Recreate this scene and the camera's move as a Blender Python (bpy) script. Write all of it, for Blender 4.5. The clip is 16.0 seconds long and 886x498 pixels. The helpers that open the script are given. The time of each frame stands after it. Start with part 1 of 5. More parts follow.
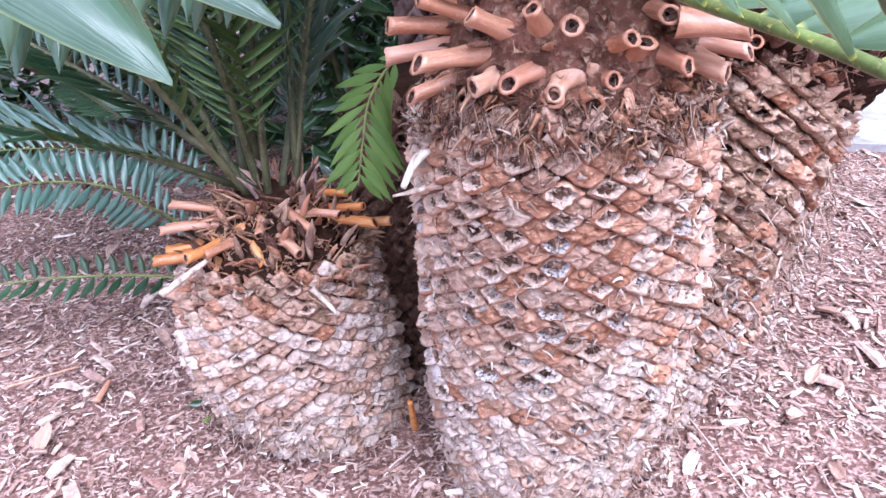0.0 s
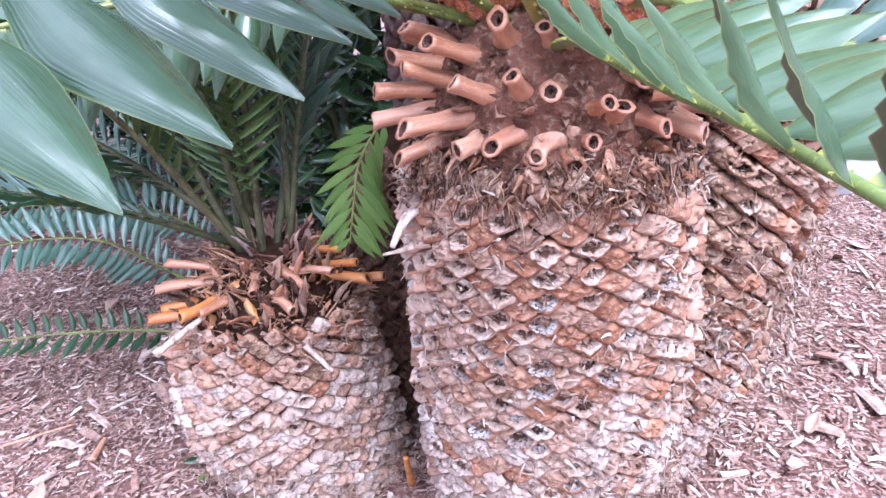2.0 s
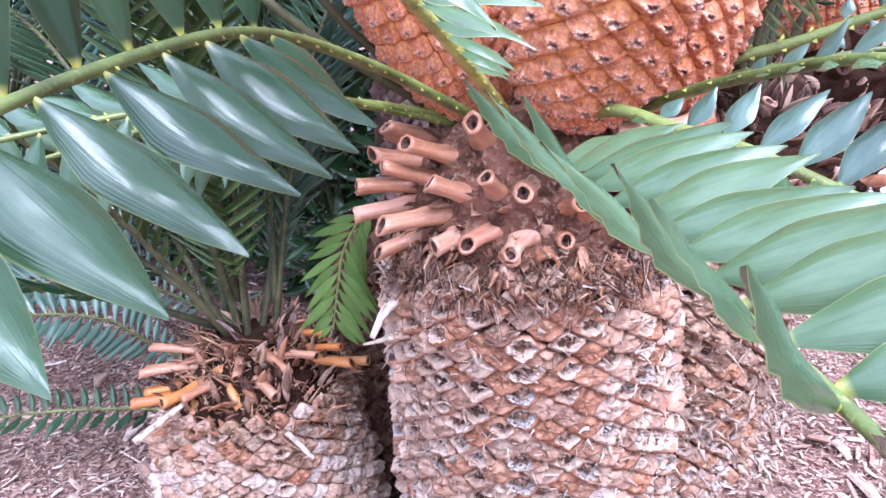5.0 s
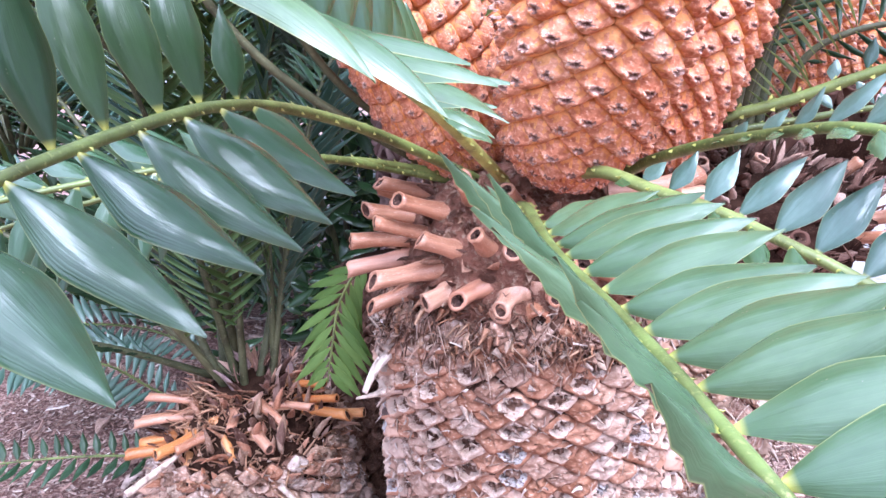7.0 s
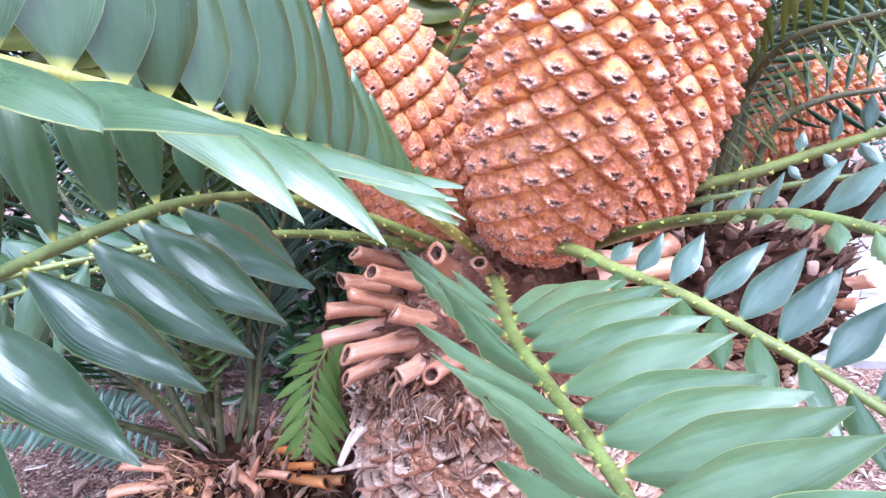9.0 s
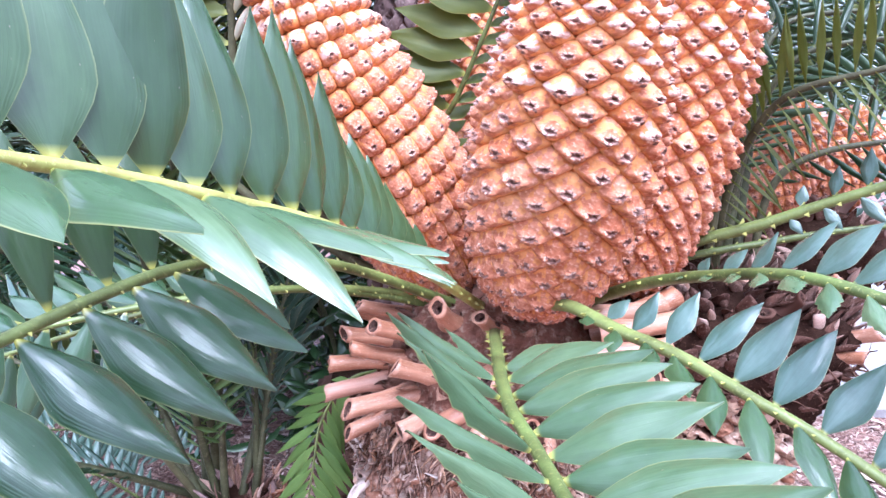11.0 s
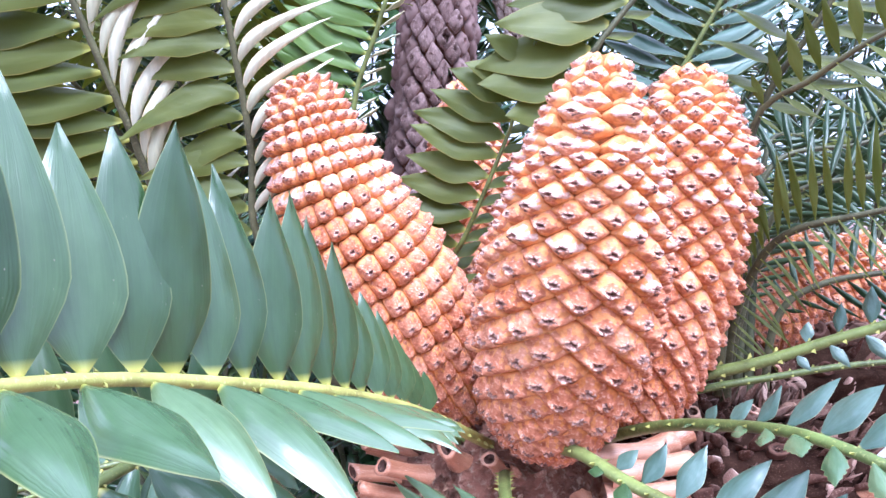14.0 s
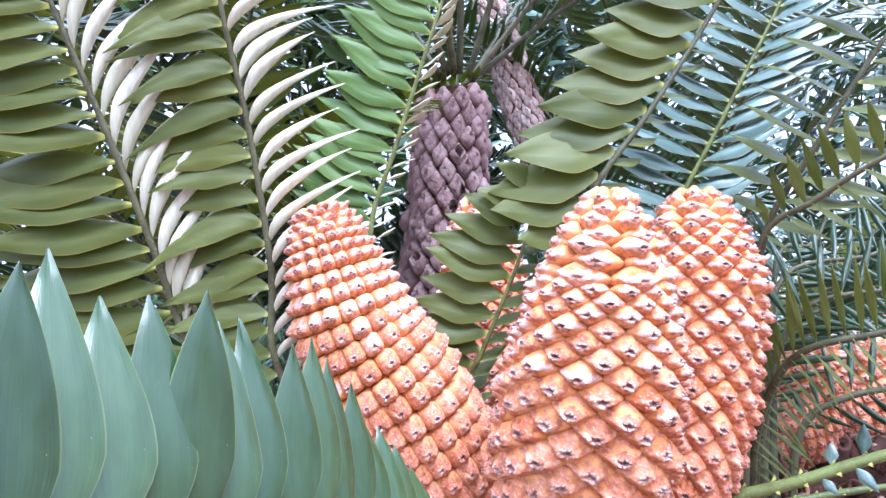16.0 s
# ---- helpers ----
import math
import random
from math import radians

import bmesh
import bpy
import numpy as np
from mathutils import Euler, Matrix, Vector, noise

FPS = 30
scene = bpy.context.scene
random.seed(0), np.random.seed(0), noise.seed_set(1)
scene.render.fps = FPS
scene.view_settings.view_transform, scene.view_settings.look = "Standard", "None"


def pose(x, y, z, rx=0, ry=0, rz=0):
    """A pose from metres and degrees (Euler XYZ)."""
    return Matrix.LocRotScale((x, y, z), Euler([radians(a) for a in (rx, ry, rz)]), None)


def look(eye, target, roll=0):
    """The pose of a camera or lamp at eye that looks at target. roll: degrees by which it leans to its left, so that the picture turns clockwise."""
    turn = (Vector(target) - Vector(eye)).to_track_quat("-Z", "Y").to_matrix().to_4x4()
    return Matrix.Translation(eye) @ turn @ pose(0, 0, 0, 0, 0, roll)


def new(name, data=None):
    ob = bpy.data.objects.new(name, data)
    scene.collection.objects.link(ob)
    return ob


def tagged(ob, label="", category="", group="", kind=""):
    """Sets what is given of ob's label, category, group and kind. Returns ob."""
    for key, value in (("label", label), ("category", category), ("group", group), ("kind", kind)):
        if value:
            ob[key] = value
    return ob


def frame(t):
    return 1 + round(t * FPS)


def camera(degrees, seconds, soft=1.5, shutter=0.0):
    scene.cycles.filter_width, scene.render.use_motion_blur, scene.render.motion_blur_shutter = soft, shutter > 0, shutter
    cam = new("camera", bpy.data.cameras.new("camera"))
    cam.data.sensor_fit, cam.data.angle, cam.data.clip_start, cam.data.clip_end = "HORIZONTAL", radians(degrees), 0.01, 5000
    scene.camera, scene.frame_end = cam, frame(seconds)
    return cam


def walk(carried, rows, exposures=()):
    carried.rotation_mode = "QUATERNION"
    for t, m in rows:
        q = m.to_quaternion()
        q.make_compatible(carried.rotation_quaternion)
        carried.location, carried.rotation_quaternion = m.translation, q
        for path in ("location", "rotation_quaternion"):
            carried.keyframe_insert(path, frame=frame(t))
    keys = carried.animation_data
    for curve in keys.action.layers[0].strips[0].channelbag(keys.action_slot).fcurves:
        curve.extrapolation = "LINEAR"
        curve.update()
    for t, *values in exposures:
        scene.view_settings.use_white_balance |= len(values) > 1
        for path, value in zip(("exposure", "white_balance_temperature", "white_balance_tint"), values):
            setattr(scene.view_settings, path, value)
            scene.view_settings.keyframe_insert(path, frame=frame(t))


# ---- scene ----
cam = camera(66.3, 16.0)
PATH = [
    (0, (0.016, -0.019, 0.92), (-0.034, 1.754, -0.005), -3.7),
    (0.5, (0.019, -0.019, 0.925), (-0.039, 1.769, 0.031), -3.9),
    (1, (0.024, -0.019, 0.933), (-0.026, 1.786, 0.073), -4.1),
    (1.5, (0.032, -0.019, 0.937), (-0.015, 1.796, 0.098), -4.3),
    (2, (0.037, -0.019, 0.942), (-0.017, 1.808, 0.129), -4.6),
    (2.5, (0.039, -0.018, 0.947), (-0.011, 1.818, 0.157), -4.3),
    (3, (0.044, -0.018, 0.952), (-0.003, 1.83, 0.188), -4.4),
    (3.5, (0.049, -0.018, 0.961), (0.005, 1.846, 0.239), -4.2),
    (4, (0.055, -0.019, 0.969), (0.014, 1.86, 0.283), -4.2),
    (6.5, (0.085, -0.017, 0.99), (0.027, 1.9, 0.425), -4.2),
    (7, (0.092, -0.017, 0.996), (0.025, 1.913, 0.474), -4.1),
    (7.5, (0.098, -0.014, 1.007), (0.056, 1.928, 0.532), -4.2),
    (8, (0.105, -0.012, 1.018), (0.076, 1.939, 0.579), -4.4),
    (8.5, (0.112, -0.01, 1.024), (0.069, 1.945, 0.605), -4.5),
    (9, (0.117, -0.008, 1.028), (0.078, 1.951, 0.627), -4.2),
    (11.5, (0.139, -0.014, 1.047), (0.057, 1.969, 0.797), -4.4),
    (12, (0.141, -0.018, 1.052), (0.063, 1.968, 0.825), -4.2),
    (12.5, (0.14, -0.018, 1.058), (0.067, 1.973, 0.876), -4.1),
    (13, (0.141, -0.02, 1.068), (0.05, 1.975, 0.959), -3.9),
    (13.5, (0.142, -0.023, 1.077), (0.046, 1.974, 1.015), -4.2),
    (14, (0.144, -0.027, 1.09), (0.054, 1.971, 1.107), -4.7),
    (14.5, (0.143, -0.033, 1.1), (0.037, 1.962, 1.193), -4.8),
    (15, (0.141, -0.036, 1.111), (0.041, 1.954, 1.276), -4.9),
    (15.5, (0.143, -0.042, 1.119), (0.042, 1.941, 1.354), -5.0),
    (16, (0.146, -0.046, 1.125), (0.041, 1.93, 1.415), -5.2),
]
walk(cam, [(t, look(eye, target, roll)) for t, eye, target, roll in PATH], [(0.0, 1.34, 5150, 18), (9.0, 1.46, 5050, 18), (16.0, 1.42, 4950, 18)])

# ---- world and light: bright overcast daylight under trees ----
world = bpy.data.worlds.new("world")
scene.world = world
world.use_nodes = True
wn = world.node_tree
wn.nodes.clear()
sky = wn.nodes.new("ShaderNodeTexSky")
sky.sky_type, sky.sun_disc = "NISHITA", False
sky.sun_elevation, sky.sun_rotation = radians(58), radians(150)
sky.air_density, sky.dust_density = 1.0, 4.0
back = wn.nodes.new("ShaderNodeBackground")
back.inputs["Strength"].default_value = 0.12
wout = wn.nodes.new("ShaderNodeOutputWorld")
haze = wn.nodes.new("ShaderNodeMix")
haze.data_type = "RGBA"
haze.inputs[0].default_value = 0.75
haze.inputs[7].default_value = (11.0, 11.0, 11.6, 1)
wn.links.new(sky.outputs[0], haze.inputs[6])
way = wn.nodes.new("ShaderNodeTexCoord")
split = wn.nodes.new("ShaderNodeSeparateXYZ")
wn.links.new(way.outputs["Generated"], split.inputs[0])
dome = wn.nodes.new("ShaderNodeMapRange")
dome.inputs["From Min"].default_value, dome.inputs["From Max"].default_value = 0.0, 1.0
dome.inputs["To Min"].default_value, dome.inputs["To Max"].default_value = 0.52, 1.70
wn.links.new(split.outputs[2], dome.inputs["Value"])
over = wn.nodes.new("ShaderNodeMix")
over.data_type, over.blend_type = "RGBA", "MULTIPLY"
over.inputs[0].default_value = 1.0
wn.links.new(haze.outputs[2], over.inputs[6])
wn.links.new(dome.outputs[0], over.inputs[7])
wn.links.new(over.outputs[2], back.inputs[0])
wn.links.new(back.outputs[0], wout.inputs[0])
sun_data = bpy.data.lights.new("sun", "SUN")
sun_data.energy, sun_data.angle, sun_data.color = 3.2, radians(40), (1.0, 0.97, 0.93)
sun = new("sun", sun_data)
sun.matrix_world = look((0.9, -0.7, 3.6), (0.15, 0.8, 0.7))

# ---- materials ----
def ramp(nt, fac, stops, interp="LINEAR"):
    r = nt.nodes.new("ShaderNodeValToRGB")
    r.color_ramp.interpolation = interp
    els = r.color_ramp.elements
    while len(els) < len(stops):
        els.new(0.5)
    for e, (p, c) in zip(els, stops):
        e.position, e.color = p, (*c, 1)
    nt.links.new(fac, r.inputs[0])
    return r.outputs[0]


def mixed(nt, kind, fac, a, b):
    m = nt.nodes.new("ShaderNodeMix")
    m.data_type, m.blend_type = "RGBA", kind
    for sock, v in ((m.inputs[0], fac), (m.inputs[6], a), (m.inputs[7], b)):
        if isinstance(v, (int, float)):
            sock.default_value = v
        elif isinstance(v, tuple):
            sock.default_value = (*v, 1)
        else:
            nt.links.new(v, sock)
    return m.outputs[2]


def tex(nt, kind, scale, coord="Object", detail=6.0, rough=0.6, stretch=None):
    c = nt.nodes.new("ShaderNodeTexCoord").outputs[coord]
    if stretch:
        mp = nt.nodes.new("ShaderNodeMapping")
        mp.inputs["Scale"].default_value = stretch
        nt.links.new(c, mp.inputs[0])
        c = mp.outputs[0]
    n = nt.nodes.new(kind)
    n.inputs["Scale"].default_value = scale
    if kind == "ShaderNodeTexNoise":
        n.inputs["Detail"].default_value, n.inputs["Roughness"].default_value = detail, rough
    nt.links.new(c, n.inputs["Vector"])
    return n.outputs[0]


def base_material(name, rough=0.8, spec=0.3):
    m = bpy.data.materials.new(name)
    m.use_nodes = True
    nt = m.node_tree
    b = nt.nodes["Principled BSDF"]
    b.inputs["Roughness"].default_value = rough
    b.inputs["Specular IOR Level"].default_value = spec
    return m, nt, b


def bumped(nt, b, height, strength, dist=0.002):
    bp = nt.nodes.new("ShaderNodeBump")
    bp.inputs["Strength"].default_value, bp.inputs["Distance"].default_value = strength, dist
    nt.links.new(height, bp.inputs["Height"])
    nt.links.new(bp.outputs[0], b.inputs["Normal"])


def random_of(nt, island=False):
    if island:
        return nt.nodes.new("ShaderNodeNewGeometry").outputs["Random Per Island"]
    return nt.nodes.new("ShaderNodeObjectInfo").outputs["Random"]


def organic(name, tones, fleck, rough=0.8, spec=0.25, scale=60.0, fine=400.0, bump=0.6, island=False, stretch=None, dist=0.002, fleck_at=(0.56, 0.72), low=(0.38, 0.34, 0.32)):
    """A dry plant surface: tone by piece, cloudy stains over it, pale or dark flecks, fine relief."""
    m, nt, b = base_material(name, rough, spec)
    per = ramp(nt, random_of(nt, island), [(k / max(1, len(tones) - 1), c) for k, c in enumerate(tones)])
    cloud = tex(nt, "ShaderNodeTexNoise", scale, stretch=stretch)
    shade = ramp(nt, cloud, [(0.3, low), (0.68, (1.25, 1.25, 1.25))])
    col = mixed(nt, "MULTIPLY", 1.0, per, shade)
    grain = tex(nt, "ShaderNodeTexNoise", fine, stretch=stretch)
    fl = ramp(nt, grain, [(fleck_at[0], (0, 0, 0)), (fleck_at[1], (1, 1, 1))])
    col = mixed(nt, "MIX", fl, col, fleck)
    nt.links.new(col, b.inputs["Base Color"])
    bumped(nt, b, grain, bump, dist)
    return m


def leaf_material(name, dark, light, rough=0.32, spec=0.5, glow=0.25, tint=(0.20, 0.32, 0.05)):
    """A leathery cycad leaflet: long parallel veins, a waxy sheen, some light let through."""
    m, nt, b = base_material(name, rough, spec)
    uv = nt.nodes.new("ShaderNodeUVMap").outputs[0]
    mp = nt.nodes.new("ShaderNodeMapping")
    mp.inputs["Scale"].default_value = (26.0, 0.6, 1.0)
    nt.links.new(uv, mp.inputs[0])
    vein = nt.nodes.new("ShaderNodeTexNoise")
    vein.inputs["Scale"].default_value, vein.inputs["Detail"].default_value = 1.0, 3.0
    nt.links.new(mp.outputs[0], vein.inputs["Vector"])
    per = ramp(nt, random_of(nt), [(0.0, dark), (1.0, light)])
    blot = tex(nt, "ShaderNodeTexNoise", 3.0)
    col = mixed(nt, "MULTIPLY", 1.0, per, ramp(nt, blot, [(0.3, (0.75, 0.8, 0.75)), (0.72, (1.25, 1.2, 1.2))]))
    col = mixed(nt, "MULTIPLY", 1.0, col, ramp(nt, vein.outputs[0], [(0.35, (0.92, 0.93, 0.92)), (0.65, (1.05, 1.05, 1.05))]))
    sep = nt.nodes.new("ShaderNodeSeparateXYZ")
    nt.links.new(uv, sep.inputs[0])
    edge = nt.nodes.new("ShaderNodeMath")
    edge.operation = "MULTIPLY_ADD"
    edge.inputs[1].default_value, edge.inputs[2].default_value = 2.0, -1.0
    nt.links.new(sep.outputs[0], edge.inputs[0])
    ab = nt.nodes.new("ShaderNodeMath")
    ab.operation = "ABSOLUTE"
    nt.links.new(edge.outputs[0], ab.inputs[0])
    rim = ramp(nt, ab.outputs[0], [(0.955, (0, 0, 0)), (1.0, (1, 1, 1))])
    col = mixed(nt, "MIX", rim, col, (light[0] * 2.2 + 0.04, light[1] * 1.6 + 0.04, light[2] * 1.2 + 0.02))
    base = ramp(nt, sep.outputs[1], [(0.0, (1, 1, 1)), (0.05, (0, 0, 0))])
    col = mixed(nt, "MIX", base, col, (0.42, 0.40, 0.08))
    spot = tex(nt, "ShaderNodeTexNoise", 22.0, detail=2.0)
    col = mixed(nt, "MIX", ramp(nt, spot, [(0.74, (0, 0, 0)), (0.78, (0.7, 0.7, 0.7))]), col, (0.25, 0.22, 0.15))
    nt.links.new(col, b.inputs["Base Color"])
    wave = tex(nt, "ShaderNodeTexNoise", 2.2, detail=2.0)
    both = nt.nodes.new("ShaderNodeMath")
    both.operation = "MULTIPLY_ADD"
    both.inputs[1].default_value = 6.0
    nt.links.new(wave, both.inputs[0])
    nt.links.new(vein.outputs[0], both.inputs[2])
    bumped(nt, b, both.outputs[0], 0.24, 0.0012)
    tr = nt.nodes.new("ShaderNodeBsdfTranslucent")
    nt.links.new(mixed(nt, "MULTIPLY", 0.5, tint, (1.0, 1.0, 1.0)), tr.inputs[0])
    mx = nt.nodes.new("ShaderNodeMixShader")
    mx.inputs[0].default_value = glow
    nt.links.new(b.outputs[0], mx.inputs[1])
    nt.links.new(tr.outputs[0], mx.inputs[2])
    nt.links.new(mx.outputs[0], nt.nodes["Material Output"].inputs[0])
    return m


BARK_RED = organic("bark_red", [(0.29, 0.13, 0.075), (0.44, 0.245, 0.165), (0.36, 0.175, 0.105), (0.48, 0.31, 0.23)], (0.54, 0.40, 0.32), spec=0.15, scale=2.4, fine=9.0, bump=0.9, low=(0.42, 0.29, 0.23))
BARK_TAN = organic("bark_tan", [(0.33, 0.19, 0.135), (0.47, 0.325, 0.255), (0.39, 0.245, 0.18), (0.51, 0.385, 0.32)], (0.58, 0.48, 0.43), spec=0.15, scale=2.4, fine=9.0, bump=0.9, low=(0.44, 0.33, 0.275))
BARK_GREY = organic("bark_grey", [(0.38, 0.28, 0.235), (0.53, 0.425, 0.375), (0.44, 0.34, 0.29), (0.58, 0.495, 0.45)], (0.64, 0.57, 0.54), spec=0.15, scale=2.4, fine=9.0, bump=0.9, low=(0.48, 0.38, 0.33))
BARK_DARK = organic("bark_dark", [(0.22, 0.12, 0.08), (0.40, 0.25, 0.17), (0.29, 0.17, 0.11), (0.46, 0.33, 0.25)], (0.55, 0.45, 0.38), scale=2.6, fine=11.0, bump=0.7)
# Dark flank colour: the shadow lines between leaf bases are painted in.
BARK_SHADE = organic("bark_shade", [(0.10, 0.048, 0.032), (0.17, 0.088, 0.06)], (0.26, 0.16, 0.12), scale=3, fine=12)
# Near-black so the gaps between leaf bases carry their shadow in this colour.
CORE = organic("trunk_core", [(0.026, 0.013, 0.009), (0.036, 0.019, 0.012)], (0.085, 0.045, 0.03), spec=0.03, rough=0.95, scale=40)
SCAR_PALE = organic("scar_pale", [(0.42, 0.36, 0.34), (0.58, 0.53, 0.51), (0.34, 0.26, 0.23)], (0.10, 0.06, 0.05), scale=5, fine=11, bump=1.0, fleck_at=(0.50, 0.58))
SCAR_DARK = organic("scar_dark", [(0.14, 0.07, 0.048), (0.25, 0.145, 0.105), (0.10, 0.05, 0.036)], (0.46, 0.37, 0.32), spec=0.1, scale=5, fine=10, bump=1.0, fleck_at=(0.58, 0.68))
SCAR_RIM = organic("scar_rim", [(0.40, 0.28, 0.22), (0.58, 0.47, 0.41), (0.46, 0.345, 0.28)], (0.24, 0.145, 0.105), spec=0.15, scale=4, fine=9, low=(0.52, 0.42, 0.36), fleck_at=(0.54, 0.64))
# Near-black for scar pits: the shade of a hollow set in the colour.
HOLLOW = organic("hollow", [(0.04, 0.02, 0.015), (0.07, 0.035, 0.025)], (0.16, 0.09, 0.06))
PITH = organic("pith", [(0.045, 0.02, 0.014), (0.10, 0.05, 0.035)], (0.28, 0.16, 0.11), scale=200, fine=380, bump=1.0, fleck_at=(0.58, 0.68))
STUB_TAN = organic("stub_tan", [(0.36, 0.155, 0.08), (0.48, 0.255, 0.165), (0.40, 0.185, 0.105), (0.54, 0.335, 0.24)], (0.62, 0.44, 0.34), rough=0.3, spec=0.55, scale=30, stretch=(3, 0.35, 3), bump=0.25, low=(0.52, 0.40, 0.33))
STUB_ORANGE = organic("stub_orange", [(0.46, 0.16, 0.035), (0.56, 0.24, 0.07), (0.42, 0.15, 0.045), (0.56, 0.28, 0.11)], (0.60, 0.36, 0.18), rough=0.3, spec=0.55, scale=30, stretch=(3, 0.35, 3), bump=0.25, low=(0.55, 0.42, 0.34))
STUB_PALE = organic("stub_pale", [(0.60, 0.46, 0.37), (0.70, 0.58, 0.50)], (0.45, 0.33, 0.26), scale=30, stretch=(4, 4, 0.6))
WOOL = organic("crown_wool", [(0.24, 0.10, 0.065), (0.30, 0.135, 0.09)], (0.40, 0.27, 0.19), scale=22, fine=120, bump=1.0, dist=0.02, low=(0.30, 0.28, 0.24), fleck_at=(0.52, 0.66))
FIBRE = organic("fibre", [(0.32, 0.19, 0.135), (0.54, 0.42, 0.34), (0.22, 0.12, 0.085), (0.46, 0.30, 0.22)], (0.5, 0.4, 0.32), island=True)
FIBRE_RED = organic("fibre_red", [(0.34, 0.155, 0.085), (0.52, 0.32, 0.20), (0.19, 0.085, 0.05), (0.44, 0.22, 0.12)], (0.5, 0.33, 0.24), island=True)
FLAKE = organic("flake", [(0.48, 0.37, 0.31), (0.62, 0.52, 0.46), (0.30, 0.175, 0.125), (0.54, 0.41, 0.33), (0.20, 0.105, 0.075)], (0.58, 0.48, 0.43), spec=0.12, island=True)
FIBRE_DARK = organic("fibre_dark", [(0.09, 0.042, 0.03), (0.24, 0.14, 0.10), (0.065, 0.03, 0.02), (0.16, 0.085, 0.06)], (0.24, 0.15, 0.11), spec=0.08, island=True)
SCALE_DARK = organic("dark_bract", [(0.07, 0.033, 0.025), (0.15, 0.08, 0.058), (0.11, 0.052, 0.037), (0.24, 0.15, 0.12)], (0.32, 0.22, 0.18), spec=0.1, scale=3, fine=11)
CONE_SKIN = organic("cone_skin", [(0.62, 0.24, 0.07), (0.74, 0.37, 0.15), (0.67, 0.29, 0.095), (0.76, 0.41, 0.18)], (0.56, 0.27, 0.16), rough=0.6, spec=0.2, scale=2.5, fine=12, bump=0.7, low=(0.56, 0.38, 0.30))
CONE_CRUST = organic("cone_crust", [(0.47, 0.165, 0.08), (0.61, 0.265, 0.155), (0.53, 0.21, 0.11), (0.65, 0.32, 0.20)], (0.76, 0.47, 0.35), rough=0.6, spec=0.2, scale=4.5, fine=9, bump=1.0, dist=0.003, fleck_at=(0.54, 0.70), low=(0.55, 0.38, 0.30))
CONE_CREAM = organic("cone_cream", [(0.60, 0.385, 0.31), (0.72, 0.53, 0.46), (0.65, 0.44, 0.365)], (0.44, 0.225, 0.16), rough=0.55, spec=0.25, scale=4.0, fine=8, bump=1.0, dist=0.003, fleck_at=(0.54, 0.66), low=(0.60, 0.45, 0.39))
CONE_TIP = organic("cone_tip", [(0.22, 0.105, 0.08), (0.34, 0.19, 0.15), (0.27, 0.145, 0.115)], (0.50, 0.33, 0.26), spec=0.15, scale=6, fine=16)
CONE_CORE = organic("cone_core", [(0.34, 0.11, 0.03), (0.36, 0.12, 0.035)], (0.45, 0.2, 0.08))
PURPLE_BARK = organic("purple_bark", [(0.16, 0.10, 0.09), (0.30, 0.21, 0.195), (0.22, 0.14, 0.13)], (0.40, 0.30, 0.28), spec=0.15, scale=2.6, fine=11.0, bump=0.7)
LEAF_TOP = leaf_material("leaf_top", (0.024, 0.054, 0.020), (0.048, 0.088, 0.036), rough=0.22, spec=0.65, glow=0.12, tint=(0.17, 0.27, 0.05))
# Lighter copy of the top leaf, with the pale sheen in its base colour.
LEAF_SHEEN = leaf_material("leaf_sheen", (0.050, 0.094, 0.042), (0.094, 0.145, 0.072), rough=0.25, spec=0.75, glow=0.14, tint=(0.18, 0.28, 0.06))
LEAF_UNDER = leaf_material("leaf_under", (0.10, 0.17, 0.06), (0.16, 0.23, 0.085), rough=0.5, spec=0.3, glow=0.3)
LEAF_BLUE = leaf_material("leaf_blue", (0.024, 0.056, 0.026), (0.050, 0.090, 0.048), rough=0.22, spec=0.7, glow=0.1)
# Bluish highlights on near leaflets, mixed into the base colour.
LEAF_STEEL_SHEEN = leaf_material("leaf_steel_sheen", (0.040, 0.082, 0.062), (0.082, 0.132, 0.105), rough=0.26, spec=0.75, glow=0.1)
# Palest copy: reflected sky painted into the leaf colour.
LEAF_SKY_SHEEN = leaf_material("leaf_sky_sheen", (0.068, 0.125, 0.095), (0.125, 0.190, 0.155), rough=0.28, spec=0.7, glow=0.12)
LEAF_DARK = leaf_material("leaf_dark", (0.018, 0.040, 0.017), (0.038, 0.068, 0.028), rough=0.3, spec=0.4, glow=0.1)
# Olive base holds the yellow cast of backlight, besides the translucency.
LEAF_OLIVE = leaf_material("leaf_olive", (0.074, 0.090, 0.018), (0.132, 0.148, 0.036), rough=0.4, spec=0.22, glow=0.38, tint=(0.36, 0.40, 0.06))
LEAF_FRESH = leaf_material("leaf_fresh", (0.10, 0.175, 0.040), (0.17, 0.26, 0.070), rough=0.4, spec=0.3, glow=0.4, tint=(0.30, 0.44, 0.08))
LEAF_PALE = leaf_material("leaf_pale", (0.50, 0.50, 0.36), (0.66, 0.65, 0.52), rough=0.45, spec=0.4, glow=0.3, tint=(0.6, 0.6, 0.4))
STALK = organic("stalk_green", [(0.10, 0.135, 0.035), (0.155, 0.185, 0.052)], (0.24, 0.25, 0.09), rough=0.4, spec=0.4, scale=30, fine=300, bump=0.15)
STALK_DARK = organic("stalk_dark", [(0.06, 0.065, 0.03), (0.10, 0.095, 0.048)], (0.16, 0.145, 0.08), rough=0.5, scale=30, fine=300, bump=0.2)
